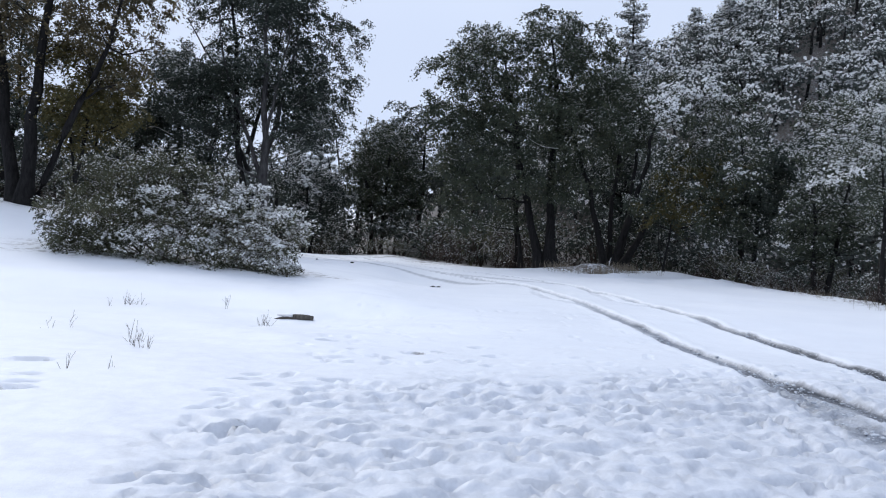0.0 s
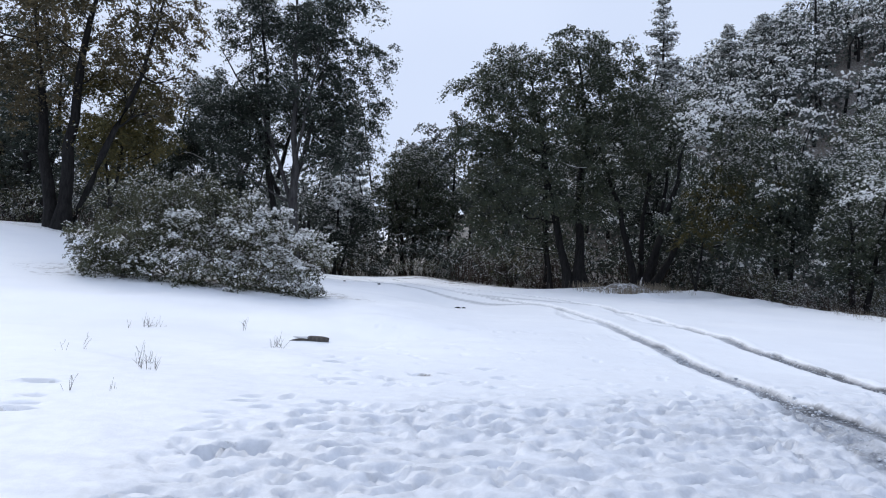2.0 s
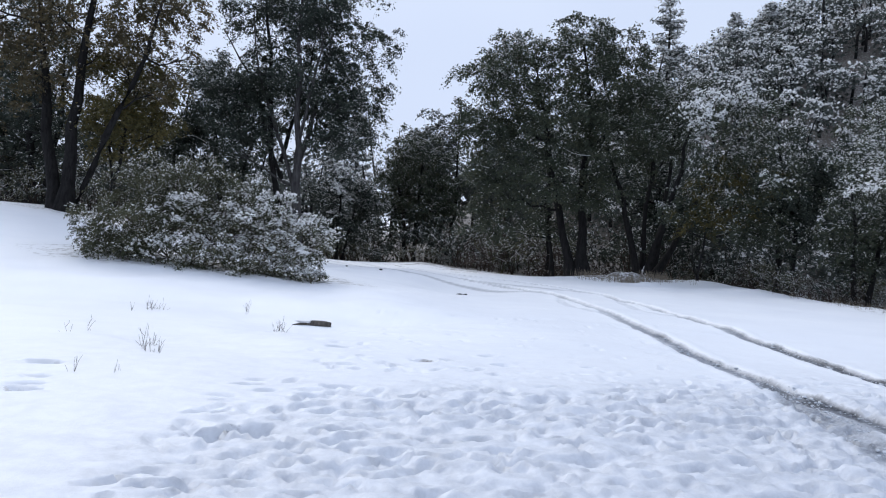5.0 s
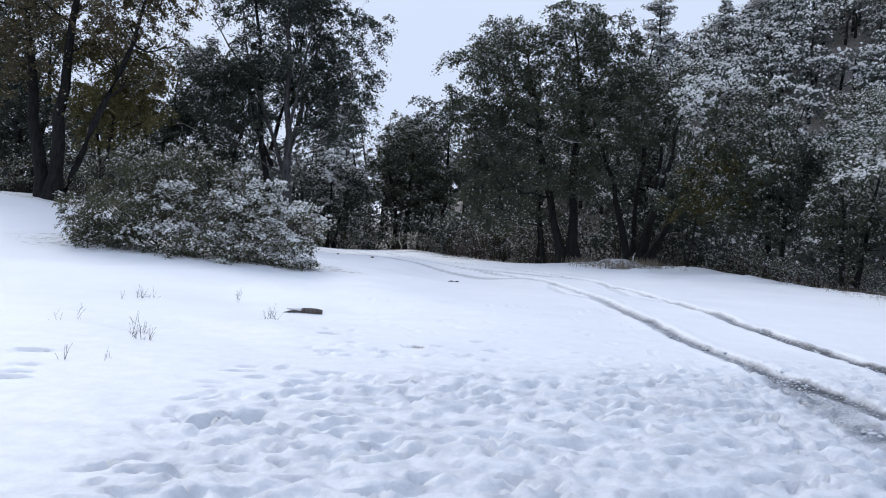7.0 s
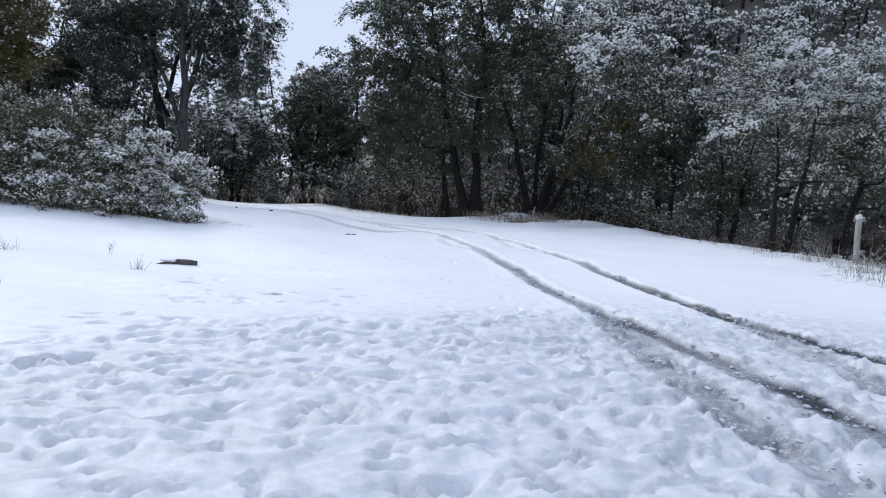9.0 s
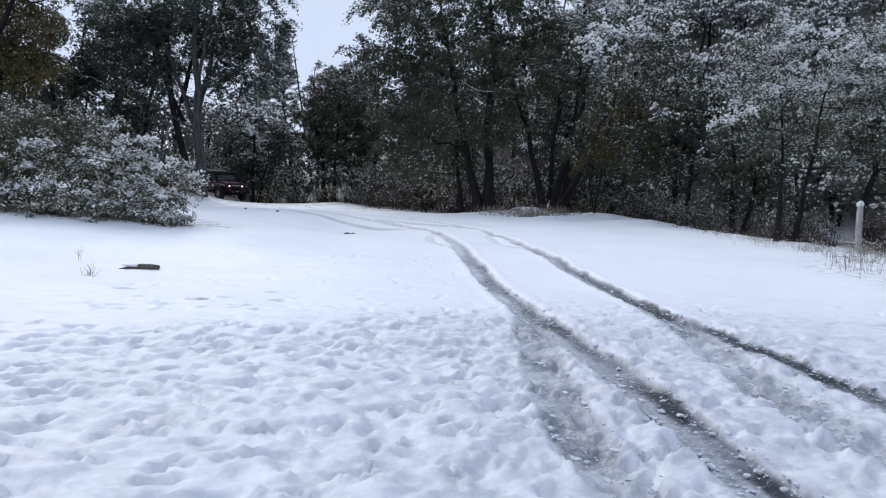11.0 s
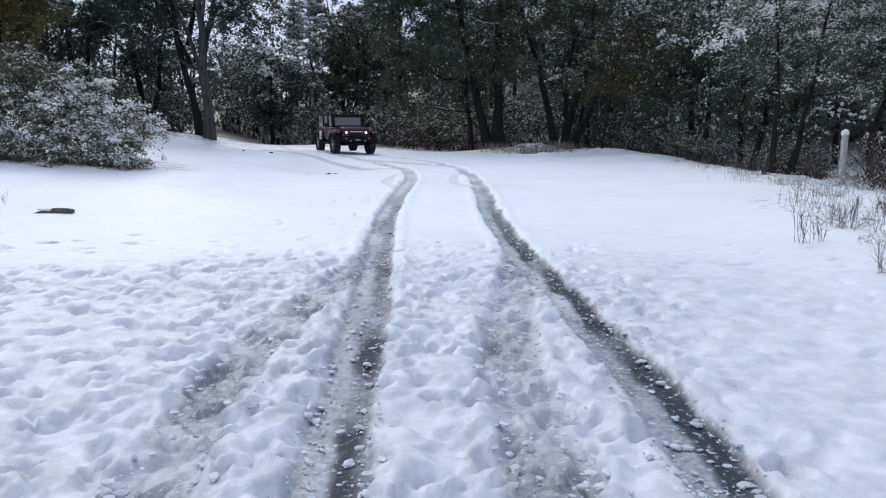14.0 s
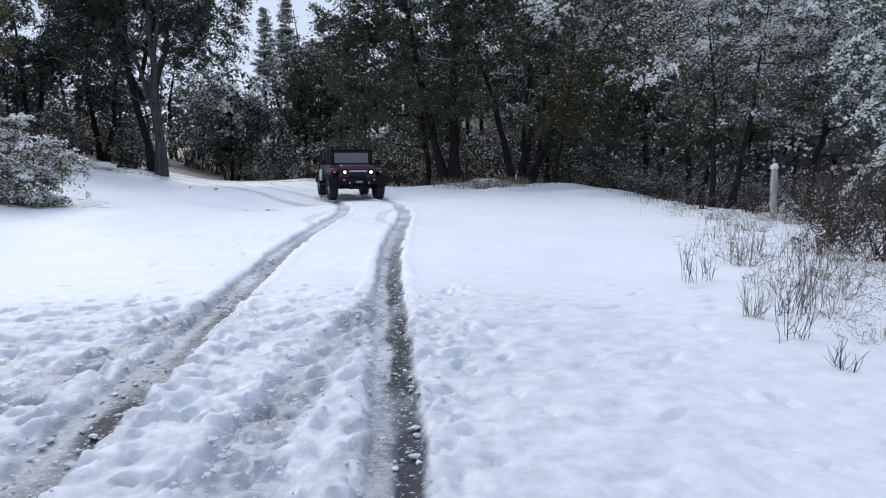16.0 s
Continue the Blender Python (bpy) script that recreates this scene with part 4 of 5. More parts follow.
def build_brush():
    """Low brush under the trees and along the field edge."""
    rng = np.random.RandomState(90)

    def shrub(seed, leaf, label, size, per, snow, tall, wide, dense=2.4, spread=0.34, stalks=7, limbs=24, stem=0.02, bark=TWIG, flake=0.75):
        r = np.random.RandomState(seed)
        stems = [(r.uniform(-0.3, 0.3), r.uniform(-0.3, 0.3), r.uniform(-wide, wide) * 0.7, r.uniform(-wide, wide) * 0.6, r.uniform(0.6, 1.0) * tall, stem) for _ in range(stalks)]
        blobs = [(r.uniform(-wide, wide) * 0.5, r.uniform(-wide, wide) * 0.5, r.uniform(0.10, 0.74) * tall, wide * 0.5, wide * 0.5, tall * 0.3) for _ in range(5)]
        return crown_tree("shrub", 0, 0, stems, blobs, seed, leaf, bark, label, "shrub", size=size, per=per, density=dense, snow=snow, spread=spread, limbs=limbs, low=0.08, snow_size=flake, group="brush along the trees")

    kinds = [shrub(301, OAK_DARK, "dark brush flecked with snow under the trees", 0.083, 26, 0.5, 2.2, 1.5, 1.8, limbs=14), shrub(302, RUSSET, "russet brush flecked with snow under the trees", 0.06, 28, 0.5, 1.6, 1.3),
             shrub(303, BUSH, "grey-green brush flecked with snow under the trees", 0.08, 26, 0.6, 1.9, 1.4, 1.8, limbs=14),
             shrub(304, RUSSET, "bare twiggy brown brush with bits of snow", 0.026, 26, 0.22, 1.7, 1.3, 5.5, 0.22, 16, 90, 0.02, TWIG, 0.85),
             shrub(305, STRAW, "low snow-dusted grey brush at the field edge", 0.026, 22, 0.7, 0.7, 1.3, 4.5, 0.2, 12, 40, 0.007, STRAW, 1.5)]
    spots = []
    for x in np.arange(-30, -9, 2.3):
        spots.append((x, 49 + rng.uniform(-2, 4), rng.choice([0, 2]), rng.uniform(1.3, 2.0)))
    for x in np.arange(-27, 1, 2.1):
        spots.append((x, 55.5 + rng.uniform(-1.5, 1.5), 0, rng.uniform(1.5, 2.1)))
    for x in np.arange(-36, -20, 1.9):
        spots.append((x, 42 + rng.uniform(-2, 2), rng.choice([0, 2]), rng.uniform(1.5, 2.2)))
    for x in np.arange(-29, -14, 3.0):
        spots.append((x, 36 + rng.uniform(-1, 3), rng.choice([0, 1, 2]), rng.uniform(0.9, 1.3)))
    for x in np.arange(-11, 2, 2.6):
        spots.append((x, 61 + rng.uniform(-2, 3), rng.choice([0, 2]), rng.uniform(1.4, 2.2)))
    for x in np.arange(-4, 16, 1.5):
        spots.append((x, 44.5 + rng.uniform(-2, 3) - 0.2 * max(0, x - 6), rng.choice([0, 0, 2, 1]), rng.uniform(1.2, 1.9)))
        spots.append((x + 0.6, 50 + rng.uniform(-2, 3), rng.choice([0, 0, 2]), rng.uniform(1.8, 2.6)))
    for k in range(15):
        f = k / 14
        spots.append((9.0 + 5.5 * f + rng.uniform(-0.4, 0.8), 35 - 6 * f - 5 * f * rng.rand(), rng.choice([0, 1, 2]), rng.uniform(0.6, 1.0)))
    for k in range(12):
        spots.append((9.6 + rng.uniform(0, 3.5), rng.uniform(21.5, 30), rng.choice([0, 1, 1]), rng.uniform(0.6, 1.0)))
    for x, y, s in ((8.2, 19.6, 0.5), (9.2, 18.6, 0.6), (10.2, 17.6, 0.8), (9.6, 16.2, 0.7), (8.9, 14.6, 0.7), (8.2, 13.2, 0.75), (7.5, 12.0, 0.75), (6.6, 9.6, 0.55), (7.4, 9.3, 0.7), (8.3, 8.8, 0.85), (6.4, 8.2, 0.4), (7.4, 7.8, 0.6), (8.9, 12.2, 0.9), (7.9, 10.6, 0.7), (6.9, 10.9, 0.5), (9.6, 10.2, 0.9), (11.2, 15.5, 1.1), (12.0, 18.5, 1.1), (10.8, 12.8, 1.1)):
        spots.append((x, y, 3 if rng.rand() < 0.8 else 1, s * 1.2))
    for x, y, s in ((4.7, 6.3, 0.4), (5.4, 7.2, 0.5), (4.2, 5.4, 0.35), (5.9, 8.4, 0.5), (5.0, 8.0, 0.45), (6.4, 7.0, 0.7), (5.4, 5.9, 0.6), (4.9, 5.0, 0.5), (4.5, 7.0, 0.4), (3.9, 6.2, 0.3), (4.1, 7.6, 0.4), (5.7, 6.6, 0.6), (4.6, 9.2, 0.45), (6.0, 5.9, 0.7), (3.75, 5.3, 0.32), (4.4, 4.6, 0.4), (8.5, 15.9, 0.5), (7.9, 17.2, 0.45), (6.2, 9.6, 0.5), (7.0, 14.0, 0.5), (7.2, 16.2, 0.4), (8.5, 15.6, 0.7), (8.9, 15.8, 0.7)):
        spots.append((x, y, 4, s))
    for x in np.arange(-11.5, 15, 0.8):
        spots.append((x + rng.uniform(-0.3, 0.3), 49.2 + rng.uniform(-0.9, 0.9) - 0.35 * max(0, x), rng.choice([0, 2, 2]), rng.uniform(0.45, 0.8)))
    for x in np.arange(-32, -17, 1.1):
        spots.append((x, 34.5 + rng.uniform(-0.8, 0.8) - 0.1 * (x + 17), rng.choice([0, 2, 1]), rng.uniform(0.45, 0.75)))
    for k in range(16):
        f = k / 15
        spots.append((-15.6 - 9.5 * f + rng.uniform(-0.5, 0.3), 43.6 + 10.5 * f + rng.uniform(-0.6, 0.3), rng.choice([0, 2]), rng.uniform(0.8, 1.5)))
    for x in np.arange(-23, -12, 1.2):
        spots.append((x, 64.5 + rng.uniform(-1.5, 1.5), rng.choice([0, 2]), rng.uniform(1.7, 2.4)))
    for x in np.arange(-33, -24, 1.2):
        spots.append((x, 55 + rng.uniform(-1.5, 1.5), rng.choice([0, 2]), rng.uniform(1.5, 2.2)))
    # keep the road clear
    lane = np.array([(-9.5, 42), (-12.4, 46.5), (-17.3, 52.2), (-23.6, 60), (-31, 68)])
    lane = np.stack([np.interp(np.linspace(42, 68, 60), lane[:, 1], lane[:, 0]), np.linspace(42, 68, 60)], 1)
    spots = [p for p in spots if np.hypot(lane[:, 0] - p[0], lane[:, 1] - p[1]).min() > 1.6 + 1.0 * p[3]]
    first = {}
    for x, y, k, s in spots:
        m = pose(x, y, float(lie(x, y)) - 0.06, 0, 0, rng.uniform(0, 360)) @ Matrix.Diagonal((s, s, s * rng.uniform(0.85, 1.15), 1))
        if k not in first:
            first[k] = kinds[k]
            kinds[k].matrix_basis = m
        else:
            ob = copy_thing(kinds[k], m)
            ob.matrix_basis = m
            ob.scale = m.to_scale()


def build_far_woods():
    """The wooded hill and the woods behind: crowns past counting."""
    rng = np.random.RandomState(123)
    wood, pos, white = [], [], []

    def crown(x, y, h, r, n, load):
        z = float(lie(x, y))
        wood.append(tube([(x, y, z - 0.5), (x + rng.uniform(-0.5, 0.5), y, z + h * 0.5), (x + rng.uniform(-1, 1), y, z + h * 0.85)], (0.22, 0.15, 0.05), 5))
        c = rng.normal(size=(n, 3))
        c /= np.linalg.norm(c, axis=1, keepdims=True)
        c *= rng.uniform(0.35, 1, (n, 1)) ** 0.5
        c = c * (r, r, h * 0.42) + (x, y, z + h * 0.58)
        k = 17
        off = rng.normal(size=(n, k, 3))
        off *= (0.85, 0.85, 0.55) * rng.uniform(0.6, 1.05, (n, k, 1)) / np.linalg.norm(off, axis=2, keepdims=True)
        big = rng.uniform(0.7, 1.4, (n, 1, 1))
        pos.append((c[:, None] + off * big).reshape(-1, 3))
        much = load * rng.uniform(0.2, 1.0, (n, 1)) * smooth(-1.0, 0.3, (c[:, 2:3] - z - h * 0.58) / (h * 0.42))
        far, a = np.sqrt(rng.rand(n, 17)) * 0.9, rng.uniform(0, 6.28, (n, 17))
        cap = np.stack([far * np.cos(a), far * np.sin(a), 0.62 - 0.55 * far**2 + 0.07 * rng.normal(size=(n, 17))], 2)
        white.append((c[:, None] + cap * big)[rng.rand(n, 17) < 0.42 * much])

    for _ in range(350):
        y = rng.uniform(50, 118)
        x = rng.uniform(0.08, 0.72) * y + 4
        if x < 12 and y < 56:
            continue
        crown(x, y, rng.uniform(4.5, 7.5), rng.uniform(2.4, 4.2), 19, rng.uniform(1.8, 2.8))
    for _ in range(46):
        y = rng.uniform(24, 52)
        x = rng.uniform(16, 20) + 0.55 * (y - 20)
        crown(x, y, rng.uniform(5, 9), rng.uniform(1.9, 2.9), 26, rng.uniform(1.5, 2.4))
    for _ in range(110):
        y = rng.uniform(66, 100)
        x = rng.uniform(-0.75, 0.1) * y
        if -0.17 < x / y < -0.10 and y < 80:
            continue
        crown(x, y, rng.uniform(7, 11), rng.uniform(2.4, 3.6), 20, rng.uniform(0.5, 0.9))
    for name, geo, mat, label in (("far_trunks", join(wood), BARK, "dark trunks of the woods on the hillside"), ("far_woods", leaves(rng, np.concatenate(pos), 0.24), FAR_HAZED, "evergreen woods covering the hillside"),
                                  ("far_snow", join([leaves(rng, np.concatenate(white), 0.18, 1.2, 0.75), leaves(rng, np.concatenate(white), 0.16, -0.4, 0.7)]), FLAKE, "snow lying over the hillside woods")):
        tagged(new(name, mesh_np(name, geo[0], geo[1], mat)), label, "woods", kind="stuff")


def build_small():
    # dry stems at the field edge
    def tuft(x, y, n, tall, spread, seed, label, mat=TWIG, fork=True, thick=1.0):
        r = np.random.RandomState(seed)
        root = thing("dry_grass", pose(x, y, float(lie(x, y)) - 0.02), label, "dry grass", "dry tufts in the snow")
        geos = []
        for _ in range(n):
            a, b = r.normal(size=2) * spread * r.uniform(0.3, 1.3), r.normal(size=2) * 0.09
            h = tall * r.uniform(0.25, 1.15)
            line = bend(r, (a[0], a[1], -0.05), (a[0] + b[0] * h * 2, a[1] + b[1] * h * 2, h), 5, 0.05)
            geos.append(tube(line, thick * r.uniform(0.6, 1.2) * np.linspace(0.0036, 0.0012, 6), 3))
            if fork:
                for _k in range(4):
                    j = r.randint(1, 5)
                    geos.append(tube(bend(r, line[j], line[j] + r.normal(size=3) * 0.05 + (0, 0, 0.12), 2, 0.1), (0.0025, 0.002, 0.0015), 3))
        tagged(part_np("stem_cluster", join(geos), mat, root), kind="stuff")
        return root

    for k, (x, y, n, tall, spread) in enumerate(((3.35, 8.1, 12, 0.75, 0.09), (3.62, 8.2, 10, 0.45, 0.12), (4.5, 9.3, 26, 0.62, 0.3), (5.2, 10.2, 24, 0.65, 0.35), (4.9, 8.6, 18, 0.5, 0.25), (3.2, 6.2, 20, 0.5, 0.12), (3.55, 6.3, 22, 0.5, 0.2), (3.15, 5.45, 14, 0.6, 0.1), (3.9, 6.6, 20, 0.4, 0.25), (4.4, 7.2, 20, 0.45, 0.25), (5.4, 8.8, 20, 0.5, 0.3), (6.1, 10.8, 20, 0.55, 0.3), (3.05, 4.7, 10, 0.12, 0.1))):
        tuft(x, y, int(n * 0.7), tall * 0.75, spread * 0.8, 500 + k, "dry brown stems standing out of the snow", TWIG if k % 3 != 2 else STRAW)
    rng = np.random.RandomState(700)
    for k in range(36):
        y = rng.uniform(9, 29)
        x = 3.6 + 0.17 * y + rng.uniform(-0.6, 1.2)
        tuft(x, y, 18, 0.26, 0.3, 710 + k, "short dry grass poking through thin snow", STRAW, False, 1.5)
    for k in range(14):
        tuft(rng.uniform(1.4, 6.4), rng.uniform(32.6, 34.6), 60, 0.3, 0.5, 740 + k, "pale dry grass on the bank", STRAW, False, 2.6)
    for k, (x, y, n, tall) in enumerate(((-10.3, 11.8, 8, 0.14), (-9.95, 8.8, 2, 0.2), (-8.4, 6.45, 1, 0.22), (-8.75, 6.5, 1, 0.26), (-8.6, 7.8, 5, 0.14), (-8.75, 8.2, 3, 0.3), (-7.8, 10.1, 5, 0.1), (-9.0, 12.6, 2, 0.25), (-9.0, 20.4, 6, 0.2), (-8.6, 17.3, 6, 0.15))):
        tuft(x, y, n, tall, 0.12, 760 + k, "few bent dry stalks in open snow")

    # crumbs of snow thrown up along the wheel tracks
    rng = np.random.RandomState(5)
    ico = bmesh.new()
    bmesh.ops.create_icosphere(ico, subdivisions=1, radius=1)
    unit = np.array([v.co for v in ico.verts])
    tri = np.array([[v.index for v in f.verts] for f in ico.faces])
    ico.free()
    vs, fs = [], []
    for k in range(2300):
        y = 2.3 + 9.5 * rng.rand() ** 1.6
        side = rng.choice((-1, 1))
        off = rng.choice((-1, 1)) * 0.13 + rng.normal() * 0.07 + (0.0 if rng.rand() < 0.55 else -0.72 * float(smooth(8.6, 3.4, y)))
        x = float(np.interp(y, TRACK_Y, TRACK_X)) + side * 0.83 + off
        r = rng.uniform(0.004, 0.011) * (2.6 if rng.rand() < 0.22 else 1)
        p = unit * rng.uniform(0.6, 1.2, (len(unit), 1)) * (1.4, 1, 0.55) * r
        a = rng.uniform(0, 6.28)
        p = np.stack([p[:, 0] * math.cos(a) - p[:, 1] * math.sin(a), p[:, 0] * math.sin(a) + p[:, 1] * math.cos(a), p[:, 2]], 1)
        z = float(lie(x, y)) + 0.1 * float(fbm(np.array([x * 0.22]), np.array([y * 0.22]), 3)[0]) - (0.055 if abs(off) < 0.15 else 0.02) + 0.1 * r
        fs.append(tri + len(unit) * k)
        vs.append(p + (x, y, z))
    me = bpy.data.meshes.new("snow_crumbs")
    me.from_pydata(np.concatenate(vs).tolist(), [], np.concatenate(fs).tolist())
    me.materials.append(CRUMB)
    tagged(new("snow_crumbs", me), "crumbs of wet snow scattered along the wheel tracks", "snow", kind="stuff")

    # the short log, capped with snow
    root = thing("log", pose(-7.6, 11.85, float(lie(-7.6, 11.85)) - 0.01, 0, 4, 10), "short broken log half buried in snow", "log")
    r = np.random.RandomState(8)
    part_np("wood", tube(bend(r, (-0.36, 0, -0.03), (0.28, 0, 0.03), 6, 0.10), (0.012, 0.034, 0.046, 0.052, 0.055, 0.056, 0.046), 10), LOGWOOD, root, smooth=True)
    bm = bmesh.new()
    bmesh.ops.create_uvsphere(bm, u_segments=18, v_segments=10, radius=1)
    for v in bm.verts:
        k = 1 + 0.5 * noise.noise(v.co * 1.8)
        v.co = Vector((v.co.x * 0.22 * k - 0.07, v.co.y * 0.060 * k + 0.015, v.co.z * 0.024 * k + 0.045))
    part("snow_cap", bm, FLAKE, root, "snow lying along the log", True)

    def stone(x, y, r, seed, label):
        bm = bmesh.new()
        bmesh.ops.create_icosphere(bm, subdivisions=2, radius=r)
        for v in bm.verts:
            k = 1 + 0.5 * noise.noise(v.co * (2.2 / r) + Vector((seed, 0, 0)))
            v.co = Vector((v.co.x * 1.5 * k, v.co.y * k, v.co.z * 0.7 * k))
        me = bpy.data.meshes.new("stone")
        bm.to_mesh(me)
        bm.free()
        me.materials.append(BARK)
        ob = new("stone", me)
        ob.matrix_basis = pose(x, y, float(lie(x, y)) + r * 0.3, 0, 0, 40 * seed)
        tagged(ob, label, "stone", "dark lumps in the snow")

    for k, (x, y, big) in enumerate(((-4.75, 24.2, 0.075), (-4.55, 24.3, 0.05), (-5.35, 23.6, 0.055), (-9.6, 31.5, 0.05), (-7.9, 29.4, 0.05))):
        stone(x, y, big, k, "small dark clod showing through the snow")

    # fallen trunk and brush pile at the foot of the pale oak
    root = thing("fallen_log", pose(-16.2, 38.2, float(lie(-16.2, 38.2)) + 0.12, 0, 0, -8), "snow-covered fallen log near the pale trunk", "log")
    part_np("wood", tube(bend(r, (-2.0, 0, 0), (1.2, 0, 0.05), 7, 0.06), (0.06, 0.09, 0.1, 0.1, 0.1, 0.09, 0.08, 0.05), 10), BARK, root, smooth=True)
    bm = bmesh.new()
    bmesh.ops.create_uvsphere(bm, u_segments=24, v_segments=10, radius=1)
    for v in bm.verts:
        k = 1 + 0.35 * noise.noise(v.co * 2.5)
        v.co = Vector(((v.co.x * 1.1 - 0.3) * k, v.co.y * 0.40 * k, v.co.z * 0.22 * k + 0.06 + 0.06 * noise.noise(v.co * 5)))
    part("snow_cap", bm, FLAKE, root, "thick snow on the log", True)

    # the post at the field edge
    root = thing("fence_post", pose(8.78, 16.7, float(lie(8.78, 16.7)) - 0.1, 1, -2.5, 0), "pale weathered post capped with snow", "post")
    h = 1.27 - float(lie(8.78, 16.7)) + 0.02
    part_np("shaft", tube(bend(r, (0, 0, 0), (0, 0, h), 8, 0.01), np.linspace(0.085, 0.075, 9), 10), POST, root, smooth=True)
    bm = bmesh.new()
    bmesh.ops.create_uvsphere(bm, u_segments=16, v_segments=10, radius=1)
    for v in bm.verts:
        k = 1 + 0.3 * noise.noise(v.co * 1.7)
        v.co = Vector((v.co.x * 0.088 * k, v.co.y * 0.088 * k, v.co.z * 0.085 * k + h + 0.01))
    part("snow_cap", bm, FLAKE, root, "rounded cap of snow", True)
    root = thing("marker_post", pose(-6.9, 52.5, float(lie(-6.9, 52.5)) - 0.1), "thin white roadside post", "post")
    part_np("shaft", tube(bend(r, (0, 0, 0), (0, 0, 1.1), 4, 0.01), np.full(5, 0.06), 8), POST, root)


# ---------------------------------------------------------------- the off-road car
WHEEL_R, BASE, HALF = 0.455, 2.95, 0.82


def box_bm(x0, x1, y0, y1, z0, z1, bevel=0.03, taper=None):
    bm = bmesh.new()
    bmesh.ops.create_cube(bm, size=1)
    for v in bm.verts:
        top = v.co.z > 0
        x = x1 if v.co.x > 0 else x0
        y = y1 if v.co.y > 0 else y0
        if top and taper:
            x += taper[0] if v.co.x < 0 else taper[1]
            y -= taper[2] if v.co.y > 0 else -taper[2]
        v.co = Vector((x, y, z1 if top else z0))
    if bevel:
        bmesh.ops.bevel(bm, geom=bm.edges[:], offset=bevel, segments=2, affect="EDGES", profile=0.6)
    return bm


def disc_bm(r, x, y, z, deep, axis="x", seg=20, bevel=0.0):
    bm = bmesh.new()
    bmesh.ops.create_cone(bm, cap_ends=True, segments=seg, radius1=r, radius2=r, depth=deep)
    turn = Matrix.Rotation(math.pi / 2, 4, "Y") if axis == "x" else Matrix.Rotation(math.pi / 2, 4, "X")
    bmesh.ops.transform(bm, matrix=Matrix.Translation((x, y, z)) @ turn, verts=bm.verts)
    return bm


